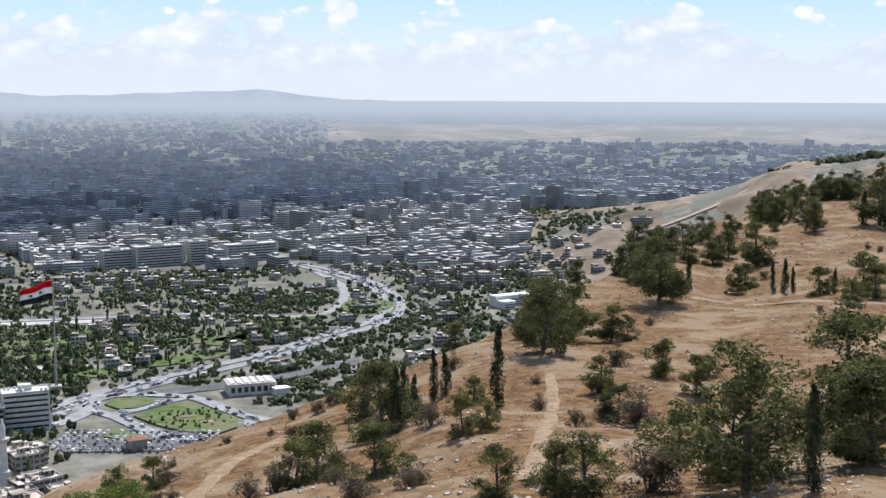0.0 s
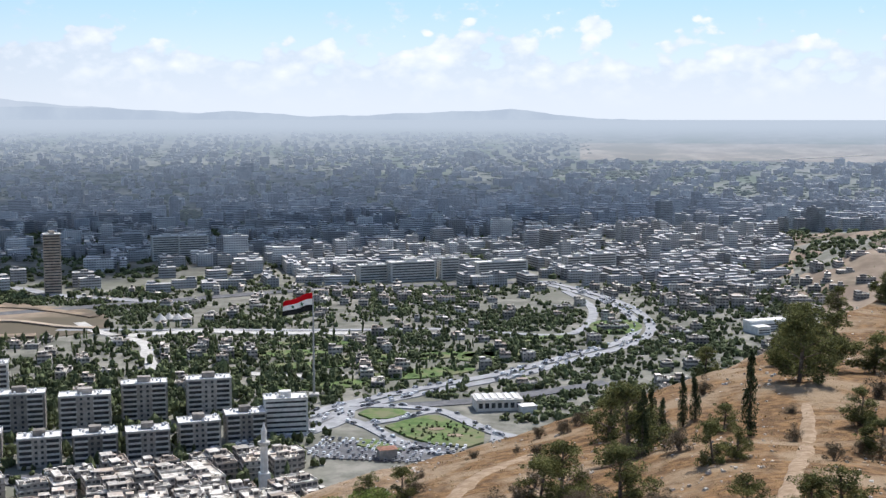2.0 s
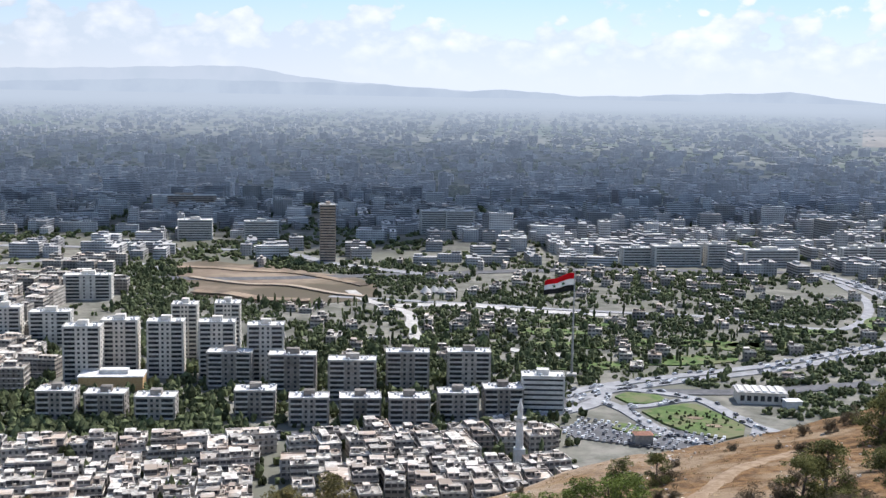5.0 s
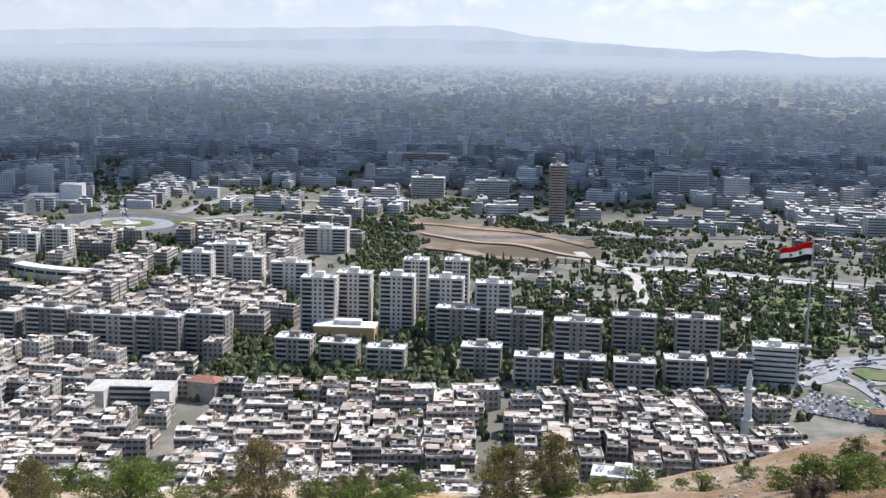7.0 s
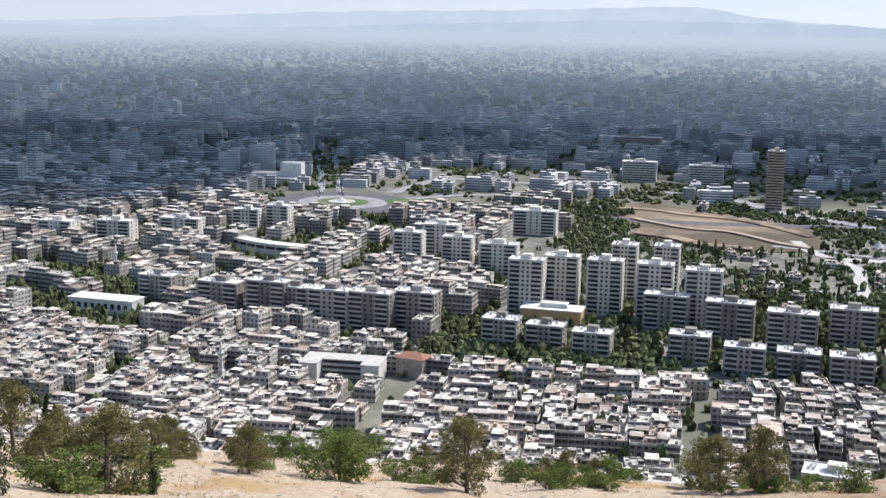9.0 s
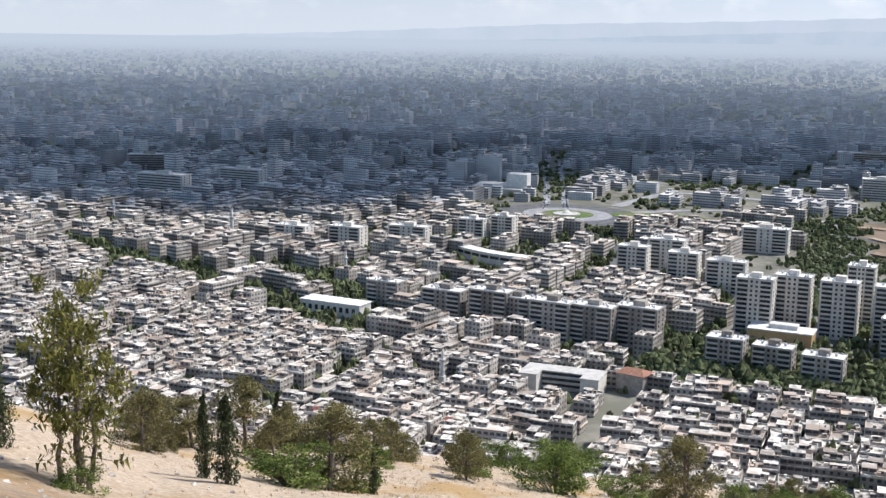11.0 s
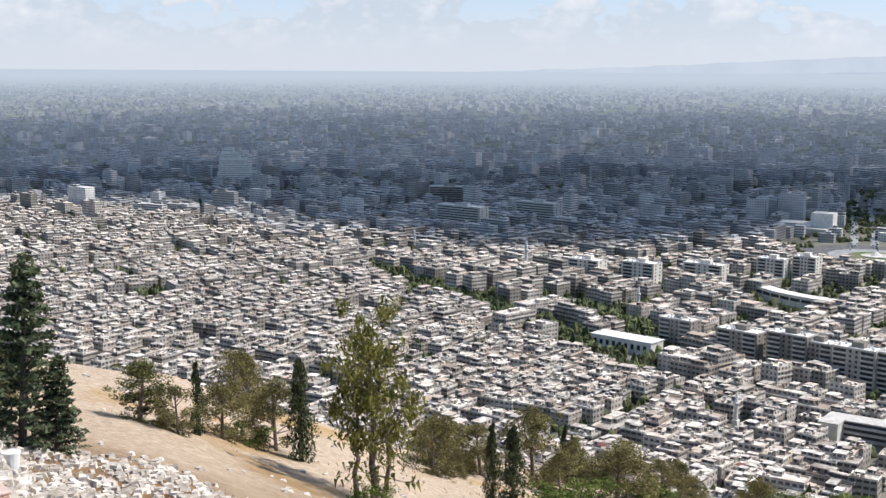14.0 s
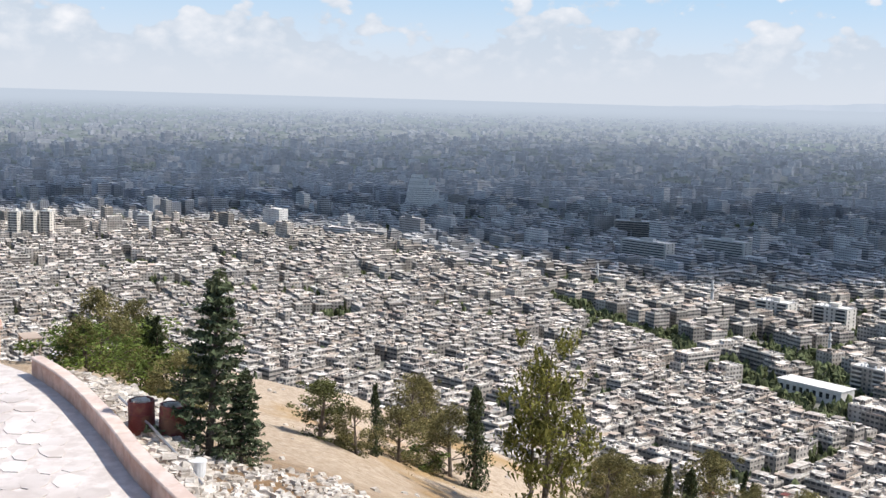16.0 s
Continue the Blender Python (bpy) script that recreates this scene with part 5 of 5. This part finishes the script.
def conifer(seed):
    """Tiers of drooping branches round a straight stem."""
    rng = np.random.default_rng(seed)
    root = new("conifer_tree")
    bm = bmesh.new()
    bm_rod(bm, (0, 0, -.05), (0, 0, .97), .02, .004)
    chunks = []
    for k in range(14):
        z = .12 + .80 * k / 13
        reach = .25 * (1 - z) + .02
        for a in np.arange(0, 6.28, 1.0) + rng.uniform(0, 1):
            r = reach * rng.uniform(.65, 1.1)
            tip = Vector((r * math.cos(a), r * math.sin(a), z - .02 + .03 * rng.random()))
            bm_rod(bm, (0, 0, z - .03), tip, .006, .002, 4)
            for u in (.35, .6, .8, 1.0):
                leaf_cloud(chunks, Vector((0, 0, z - .03)).lerp(tip, u), .034, 12, .028, rng, .5)
    leaf_cloud(chunks, (0, 0, .95), .035, 90, .025, rng, 1.8)
    part("trunk", bm, M_BARK, root)
    crown_part("crown", chunks, M_CONIFER, root)
    return tagged(root, "dark green tiered conifer on the dry slope", "tree")


def eucalyptus(seed):
    rng = np.random.default_rng(seed)
    root = new("eucalyptus_tree")
    bm = bmesh.new()
    chunks = []
    for sx, sy, tall, lean in ((0, 0, 1.0, .02), (-.1, .05, .84, -.16), (.1, .02, .62, .06), (-.05, -.04, .72, -.08)):
        p = Vector((sx, sy, -.04))
        n = 9
        for i in range(n):
            q = Vector((sx + lean * (i + 1) / n + rng.uniform(-.012, .012), sy + rng.uniform(-.012, .012), tall * (i + 1) / n * .97))
            bm_rod(bm, p, q, .011 * (1 - i / n) + .002, .011 * (1 - (i + 1) / n) + .002, 5)
            if i > 1:
                for _ in range(4):
                    a, r = rng.uniform(0, 6.28), rng.uniform(.04, .15)
                    tip = q + Vector((r * math.cos(a), r * math.sin(a), rng.uniform(-.03, .07)))
                    bm_rod(bm, q, tip, .003, .001, 3)
                    leaf_cloud(chunks, tip, rng.uniform(.03, .062), 46 if i > 3 else 20, .021, rng, 1.3, .9)
            p = q
    part("trunk", bm, M_BARK, root)
    crown_part("crown", chunks, M_EUC, root)
    return tagged(root, "sparse multi-stemmed eucalyptus tree with drooping yellow-green leaves", "tree")


PINES = [(-4.9, 105, 6.6), (-6.3, 116, 5.6), (-10.4, 145, 8.4), (-8.2, 117, 3.7), (-10.5, 95, 3.2), (-14.1, 157, 3.8), (-14.9, 186, 7.1), (-17.4, 229, 6), (-16.4, 260, 5), (-15.6, 252, 4.8), (-20.2, 236, 9), (-18.3, 285, 4.8), (-18.8, 285, 4.1), (-17.3, 280, 4), (-19.8, 290, 4.8), (-16.6, 270, 3.9), (-15.3, 264, 3.8), (-13.6, 226, 4.3), (-12.3, 216, 5.2), (-11.5, 203, 4.4), (-9.4, 164, 4.7), (-8.6, 171, 4.1), (-12.7, 228, 3.3), (-19.3, 60, 5.9), (-20.6, 48, 4.1), (-12.3, 85, 3.1), (-7.7, 87, 2.8), (-8.6, 77, 2.5)]
PINES_LOW = [(-14.8, 46, 5.7), (85.9, 41, 2.3), (-14, 50, 3.8), (-11.6, 59, 2.6), (-7.2, 48, 2.8), (-5.6, 47, 2.6), (-2.8, 48, 2.4), (-1.1, 70, 2.8), (-2.2, 71, 2.1), (3.3, 64, 3.5), (6.2, 69, 3.8), (7.3, 67, 3), (4, 95, 4.2), (2.9, 81, 5.6), (-0.6, 120, 2.9), (-20.2, 145, 4.2), (-19.3, 141, 2.7), (-17.8, 150, 3.6), (-19.7, 151, 5.1), (14.1, 80, 2.4), (15.8, 82, 2.5), (-1.5, 88, 2.2), (-14.4, 165, 3.6), (-10.8, 155, 5.2), (-4.1, 119, 3.4), (-16.9, 242, 4.6), (-9, 118, 2.8)]
CYPRESSES = [(-2.7, 85, 6.3), (-11.8, 158, 4.6), (-15.7, 155, 4.1), (-16.2, 154, 4.4), (-16.6, 154, 3.3), (-19.5, 236, 6.8), (-17.9, 42, 4), (1.9, 85, 4.6), (0.4, 93, 4.3), (-0.2, 95, 3.7), (2.3, 79, 4.7), (-18.4, 152, 3.3), (-4.6, 135, 2.6), (1.5, 90, 3.5)]
DRY_SHRUBS = [(-9.6, 74, 2.9), (-10.2, 48, 2.9), (4.3, 55, 1.9), (6.2, 101, 1.7), (5.1, 104, 2), (0.5, 76, 1.9), (9.5, 65, 1.6), (8.2, 66, 2), (2.6, 104, 2), (7.3, 101, 1.5), (-8.5, 103, 2.5), (-12.8, 97, 2.4), (-0.5, 105, 2), (10.6, 93, 1)]
SHRUBS = [(51, 83, 3.6), (55.4, 82, 3.1), (41.9, 87, 2), (37.4, 89, 2.3), (25.8, 82, 2.5), (22.8, 79, 1.8), (20.7, 84, 1.5), (19.1, 72, 1.6), (17.5, 69, 2.4), (16.2, 68, 2.9), (15, 73, 2), (51, 71, 3.8), (47.9, 74, 2.3), (42.2, 84, 2.1), (81, 47, 1.4), (64.2, 57, 3), (61.4, 61, 3), (53.8, 88, 2.4), (50.8, 90, 3.6), (74.7, 37, 1.1), (96.9, 36, 1.9), (95.4, 43, 2.7), (93.1, 43, 2.3)]
OLIVES = [(44.5, 87, 4.4), (32.8, 90, 4.1), (30, 88, 3.8), (46.7, 86, 2.4), (39.7, 88, 2.5), (62.4, 59, 4.5), (55.5, 70, 3.2), (44.5, 69, 4.9), (32, 81, 4.2), (29.8, 79, 4.4), (40.5, 82, 2.3), (38.2, 89, 2), (81.9, 45, 2.3), (79.3, 47, 3), (70.4, 71, 3.2), (69.1, 71, 3.6), (66.5, 73, 5), (62, 82, 3.7), (55.8, 80, 3.2), (84, 40, 1.9), (71.6, 63, 3.5), (96.2, 39, 2.8), (94.6, 47, 3), (92.3, 37, 2.4), (96.9, 36, 1.6)]
CYPRESSES_EAST = [(60.2, 59, 2.4), (83, 42, 2.9), (78.1, 46, 4.3), (65.1, 80, 3.8), (64.7, 80, 3.2), (68.5, 52, 4.1), (67.5, 50, 4.2), (60.1, 63, 2.6), (94.1, 44, 2.9), (93.5, 43, 3.2)]
CONIFERS = [(91.2, 26, 4.4), (89.7, 26, 2.3)]
EUCALYPTUS = [(74.6, 39, 6.7)]


def plant(protos, spots, group, seed, wide=(0.85, 1.25)):
    rng = random.Random(seed)
    firsts = []
    for i, (az, r, h) in enumerate(spots):
        x, y = polar(az, r)
        w = h * rng.uniform(*wide)
        m = pose(x, y, ground_at(az, r) - 0.15, rng.uniform(-3, 3), rng.uniform(-3, 3), rng.uniform(0, 360) if len(spots) > 1 else 0) @ Matrix.Diagonal((w, w, h, 1))
        if i < len(protos):
            firsts.append((protos[i], m))
        else:
            copy_thing(protos[i % len(protos)], m)
    for ob, m in firsts:
        ob.matrix_basis = m
    for ob in protos:
        tagged(ob, group=group)


def undergrowth(seed, count, az0, az1, r0, r1, h0, h1):
    """More small growth between the trees, thicker towards the brow."""
    rng = random.Random(seed)
    out = []
    while len(out) < count:
        az = rng.uniform(az0, az1)
        brow = float(lerp_table(BROW + RIM, az, 2))
        r = brow * rng.uniform(r0, r1)
        if noise.noise(Vector((az * .3, r * .03, seed))) > -.05:
            out.append((az, r, rng.uniform(h0, h1)))
    return out


plant([pine_tree(s, M_PINE, "pine_tree", "dark green bushy pine on the dry slope") for s in (51, 52, 53, 54)], PINES + undergrowth(5, 64, -21, -4, .74, 1.0, 2.2, 5.2), "pines on the slope", 1, (1.1, 1.6))
plant([pine_tree(s, M_PINE, "pine_tree", "green young pine with low branches", .46, .05) for s in (55, 56, 57, 58)], PINES_LOW, "young pines", 2, (1.0, 1.4))
plant([cypress(s) for s in (61, 62, 63)], CYPRESSES, "cypresses", 3, (.8, 1.3))
plant([cypress(s) for s in (64, 65)], CYPRESSES_EAST, "cypresses", 4, (.9, 1.4))
plant([shrub(s, M_DRY, "dry_shrub", "dry brown leafless shrub") for s in (71, 72)], DRY_SHRUBS + undergrowth(6, 75, -21, 22, .4, 1.0, .6, 1.7), "dry shrubs", 5, (.9, 1.4))
plant([shrub(s, M_SHRUB, "green_shrub", "rounded bright green shrub") for s in (73, 74, 75)], SHRUBS + undergrowth(8, 24, 20, 60, .82, 1.0, .9, 2.0), "green shrubs", 6, (1.3, 1.9))
plant([pine_tree(s, M_OLIVE, "olive_tree", "olive-green loose bushy tree", .5, .12, .026, .8) for s in (81, 82, 83, 84)], OLIVES + undergrowth(7, 20, 57, 82, .86, 1.02, 2.0, 3.6), "olive-green trees", 7, (0.95, 1.4))
plant([conifer(s) for s in (91, 92)], CONIFERS, "conifers", 8, (1.15, 1.3))
plant([eucalyptus(95)], EUCALYPTUS, "eucalyptus", 9, (1.3, 1.31))


def loose_stones(name, spots, label):
    """Broken limestone: uneven low lumps."""
    rng = np.random.default_rng(7)
    base = np.array([(-1, -1, -.6), (1, -1, -.6), (1, 1, -.6), (-1, 1, -.6), (-.7, -.8, .6), (.8, -.6, .7), (.6, .8, .5), (-.8, .6, .6)])
    quads = np.array([(0, 1, 5, 4), (1, 2, 6, 5), (2, 3, 7, 6), (3, 0, 4, 7), (4, 5, 6, 7), (3, 2, 1, 0)])
    s = np.asarray(spots, float)
    n = len(s)
    a = rng.uniform(0, 6.28, n)
    sc = s[:, 3:4] * rng.uniform(.6, 1.3, (n, 3))
    v = base[None] * rng.uniform(.7, 1.2, (n, 8, 3)) * sc[:, None]
    c, q = np.cos(a)[:, None], np.sin(a)[:, None]
    v = np.stack([v[..., 0] * c - v[..., 1] * q, v[..., 0] * q + v[..., 1] * c, v[..., 2]], -1) + s[:, None, :3]
    f = (quads[None] + 8 * np.arange(n)[:, None, None]).reshape(-1, 4)
    return tagged(mesh_ob(name, v.reshape(-1, 3), f, M_STONE), label, "stones", kind="stuff")


def stones_on_slope():
    rng = np.random.default_rng(8)
    out = []
    while len(out) < 3000:
        az, r = rng.uniform(-22, 98), 26 * (330 / 26) ** rng.random()
        if r > lerp_table(BROW + RIM, az, 2) or noise.noise(Vector((az * .25, math.log(r) * 4, 3))) < rng.uniform(-.2, .5) or (az > 93 and r < 36) or (az > 25 and rng.random() < .8):
            continue
        x, y = polar(az, r)
        out.append((x, y, float(rough_hill(az, r, x, y)), rng.uniform(.03, .11) * (1 + r / 200)))
    return out


loose_stones("slope_stones", stones_on_slope(), "pale limestone pieces strewn over the slope")


def grass_tufts():
    rng = np.random.default_rng(9)
    verts = []
    n = 0
    while n < 6000:
        az, r = rng.uniform(-22, 60 + 30 * rng.random() ** 3), 40 * (240 / 40) ** rng.random()
        if r > lerp_table(BROW + RIM, az, 2) or noise.noise(Vector((az * .2 + 5, math.log(r) * 3, 8))) < rng.uniform(-.5, .3):
            continue
        n += 1
        x, y = polar(az, r)
        z = float(rough_hill(az, r, x, y))
        k = (0.3 + r / 320) * rng.uniform(.5, 1.1)
        for _ in range(6):
            a, t = rng.uniform(0, 6.28), rng.uniform(.05, .3) * k
            dx, dy = math.cos(a), math.sin(a)
            ox, oy = rng.normal(0, .22, 2) * k
            verts += [(x + ox - dy * .05 * k, y + oy + dx * .05 * k, z - .03), (x + ox + dy * .05 * k, y + oy - dx * .05 * k, z - .03), (x + ox + dx * t, y + oy + dy * t, z + .26 * k)]
    v = np.array(verts)
    tagged(mesh_ob("dry_grass", v, np.arange(len(v)).reshape(-1, 3), M_STRAW), "thin straw-yellow dry grass on the slope", "grass", kind="stuff")


grass_tufts()


def footpath(pts, width, label):
    v, f = [], []
    line = curve_points([polar(az, r) for az, r in pts], 2.0)
    for i, q in enumerate(line):
        way = (line[min(i + 1, len(line) - 1)] - line[max(i - 1, 0)]).normalized()
        for k in (-1, -.5, 0, .5, 1):
            x, y = q.x - way.y * width / 2 * k, q.y + way.x * width / 2 * k
            r, az = math.hypot(x, y), math.degrees(math.atan2(-x, y))
            v.append((x, y, float(rough_hill(az, r, x, y)) + (.08 if abs(k) < 1 else -.05)))
        if i:
            b = 5 * i
            f += [(b - 5 + j, b + j, b + j + 1, b - 4 + j) for j in range(4)]
    tagged(mesh_ob("footpath", v, f, M_PATH, smooth=True), label, "path", kind="structure")


footpath([(12.6, 58), (12.4, 66), (11.6, 76), (9.8, 84), (7.5, 90)], 1.7, "pale trodden footpath winding over the slope")
footpath([(-4.2, 52), (-4.9, 66), (-5.4, 80), (-5.3, 96)], 1.2, "pale straight footpath up the slope")
footpath([(-21, 138), (-16, 146), (-12, 150)], 1.6, "pale level track along the slope")

# ---- the terrace ----
TERRACE_Z = -7.6
WALL_LINE = [(-20.6, -0.9), (-22.2, -1.5), (-23.6, -2.0), (-25.6, -2.6), (-27.4, -3.2), (-29.1, -3.8), (-30.8, -4.5), (-32.4, -5.3)]


def terrace():
    root = new("terrace_floor")
    rim = WALL_LINE + [(-34.5, -6.9), (-35.0, -14.0), (-18.0, -14.0), (-17.0, -0.2)]
    bm = bmesh.new()
    face = bm.faces.new([bm.verts.new((x, y, TERRACE_Z - .006)) for x, y in rim])
    if face.normal.z < 0:
        face.normal_flip()
    ex = bmesh.ops.extrude_face_region(bm, geom=[face])
    bmesh.ops.translate(bm, vec=(0, 0, -.5), verts=[v for v in ex["geom"] if isinstance(v, bmesh.types.BMVert)])
    bmesh.ops.recalc_face_normals(bm, faces=bm.faces[:])
    part("bed", bm, M_JOINT, root)
    line = curve_points(WALL_LINE, .5)
    rng = random.Random(5)
    shapes = []
    for k in range(6):
        bm = bmesh.new()
        n = 7
        ring = [(math.cos(6.283 * i / n + .3) * rng.uniform(.4, .52), math.sin(6.283 * i / n + .3) * rng.uniform(.4, .52)) for i in range(n)]
        top = bm.faces.new([bm.verts.new((x, y, .03)) for x, y in ring])
        ex = bmesh.ops.extrude_face_region(bm, geom=[top])
        bmesh.ops.translate(bm, vec=(0, 0, -.05), verts=[v for v in ex["geom"] if isinstance(v, bmesh.types.BMVert)])
        bmesh.ops.recalc_face_normals(bm, faces=bm.faces[:])
        me = bpy.data.meshes.new("paving_slab")
        bm.to_mesh(me)
        bm.free()
        me.materials.append(M_PAVING)
        shapes.append(me)
    count = 0
    for i in range(16):
        for j in range(20):
            x, y = -20.6 - i * .92 + rng.uniform(-.16, .16), -1.5 - j * .56 + rng.uniform(-.1, .1)
            if count >= 295 or any((x - q.x) * .36 + (y - q.y) * 1 > -.55 for q in line if abs(q.x - x) < .5) or x < -32.2:
                continue
            share("paving_slab", shapes[rng.randrange(6)], root, pose(x, y, TERRACE_Z - .02 + rng.uniform(0, .008), 0, 0, rng.uniform(-25, 25)) @ Matrix.Diagonal((rng.uniform(.85, 1.2), rng.uniform(.55, .75), 1, 1)))
            count += 1
    tagged(root, "sunlit terrace paved with irregular pale stone slabs", "terrace", kind="structure")
    wall = new("wall_terrace")
    line = curve_points(WALL_LINE, .62)
    for a, b in zip(line, line[1:]):
        mid, way = (a + b) / 2, b - a
        bm = box(-way.length / 2 + .005, way.length / 2 - .005, -.14, .14, -.4, .43, bevel=.02)
        block_ = part("wall_stone", bm, M_PARAPET, wall)
        block_.matrix_basis = pose(mid.x, mid.y + .12, TERRACE_Z, 0, 0, math.degrees(math.atan2(way.y, way.x)))
        bm = box(-way.length / 2, way.length / 2, -.17, .17, .434, .5, bevel=.02)
        cope = part("coping_stone", bm, M_COPING, wall)
        cope.matrix_basis = block_.matrix_basis.copy()
    tagged(wall, "low curved pink stone parapet wall of the terrace", "wall", kind="structure")


terrace()


def barrel(x, y, z, tilt):
    root = new("oil_barrel")
    bm = bmesh.new()
    rings = [(0, .285), (.02, .29), (.27, .29), (.29, .302), (.31, .29), (.57, .29), (.59, .302), (.61, .29), (.86, .29), (.88, .285), (.88, .26), (.80, .255)]
    n = 20
    vs = [[bm.verts.new((r * math.cos(6.2832 * i / n), r * math.sin(6.2832 * i / n), h)) for i in range(n)] for h, r in rings]
    for a, b in zip(vs, vs[1:]):
        for i in range(n):
            bm.faces.new((a[i], a[(i + 1) % n], b[(i + 1) % n], b[i]))
    bm.faces.new(vs[0][::-1])
    bm.faces.new(vs[-1])
    part("drum", bm, M_RUST, root)
    bm = bmesh.new()
    for k in range(9):
        a = k * 2.4
        bm_box(bm, .13 * math.cos(a) - .08, .13 * math.cos(a) + .08, .13 * math.sin(a) - .07, .13 * math.sin(a) + .07, .79, .86 + .02 * (k % 3))
    part("rubble_fill", bm, M_STONE, root)
    root.matrix_basis = pose(x, y, z, tilt, 2, 20)
    tagged(root, "rusty red oil barrel filled with rubble", "barrel", group="oil barrels")


barrel(-26.4, -2.0, -7.66, 2)
barrel(-26.1, -1.35, -7.7, -2)


def terrace_clutter():
    root = new("white_bucket")
    bm = bmesh.new()
    bm_rod(bm, (0, 0, 0), (0, 0, .42), .15, .18, 16)
    part("pail", bm, M_PLASTIC, root)
    bm = bmesh.new()
    bm_rod(bm, (0, 0, .40), (0, 0, .43), .19, .19, 16)
    part("rim", bm, M_PLASTIC, root)
    root.matrix_basis = pose(-23.9, -.72, -7.85)
    tagged(root, "white plastic bucket standing on the rubble", "bucket")
    bm = bmesh.new()
    pts = [(-27.5, -2.6, -7.0), (-25.8, -1.75, -7.25), (-24.4, -1.15, -7.45), (-23.2, -.6, -7.7)]
    for a, b in zip(pts, pts[1:]):
        bm_rod(bm, a, b, .03, .03, 6)
    tagged(part("water_pipe", bm, M_STEEL, None), "thin grey pipe lying along the wall", "pipe")
    root = new("low_table")
    part("tabletop", box(-.6, .6, -.35, .35, .66, .72, bevel=.01), M_BRICK, root)
    for x in (-.5, .5):
        for y in (-.27, .27):
            part("leg", box(x - .04, x + .04, y - .04, y + .04, 0, .66), M_BRICK, root)
    root.matrix_basis = pose(-37.0, -6.1, -8.0, 0, 0, 20) @ Matrix.Diagonal((.8, .8, .75, 1))
    tagged(root, "low brown wooden table behind the wall", "table")
    root = new("ochre_pillar")
    part("post", box(-.55, .55, -.4, .4, 0, 1.0, bevel=.03), M_ORANGE, root)
    part("cap", box(-.62, .62, -.47, .47, 1.0, 1.12, bevel=.02), M_PARAPET, root)
    root.matrix_basis = pose(-36.6, -7.3, -7.9, 0, 0, 12) @ Matrix.Diagonal((1, 1, .8, 1))
    tagged(root, "short ochre plastered pillar at the terrace end", "pillar")
    rng = np.random.default_rng(12)
    spots = []
    while len(spots) < 3200:
        u = rng.random()
        i = int(u * (len(WALL_LINE) - 1))
        f = u * (len(WALL_LINE) - 1) - i
        a, b = np.array(WALL_LINE[i]), np.array(WALL_LINE[i + 1])
        off = rng.uniform(.45, 1.0 + 2.6 * rng.random() ** 1.5)
        p = a + (b - a) * f + np.array((.36, 1.0)) * off
        r, az = math.hypot(*p), math.degrees(math.atan2(-p[0], p[1]))
        z = max(float(rough_hill(az, r, p[0], p[1])), (-7.72 + .2 * math.exp(-((off - 1.2) / .7) ** 2) if off < 2.6 else -8.1) if az > 92 else -99)
        spots.append((p[0], p[1], z + .03, .03 + .13 * rng.random() ** 2.5))
    loose_stones("rubble_heap", spots, "heap of broken white limestone outside the wall")
    spots = [(-24.0 + rng.normal(0, 2.2), 1.5 + rng.normal(0, 1.3), 0, rng.uniform(.03, .12)) for _ in range(500)]
    spots = [(x, y, float(rough_hill(math.degrees(math.atan2(-x, y)), math.hypot(x, y), x, y)) + .02, s) for x, y, _, s in spots]
    loose_stones("scattered_rubble", spots, "small white stones scattered on bare ground")


terrace_clutter()
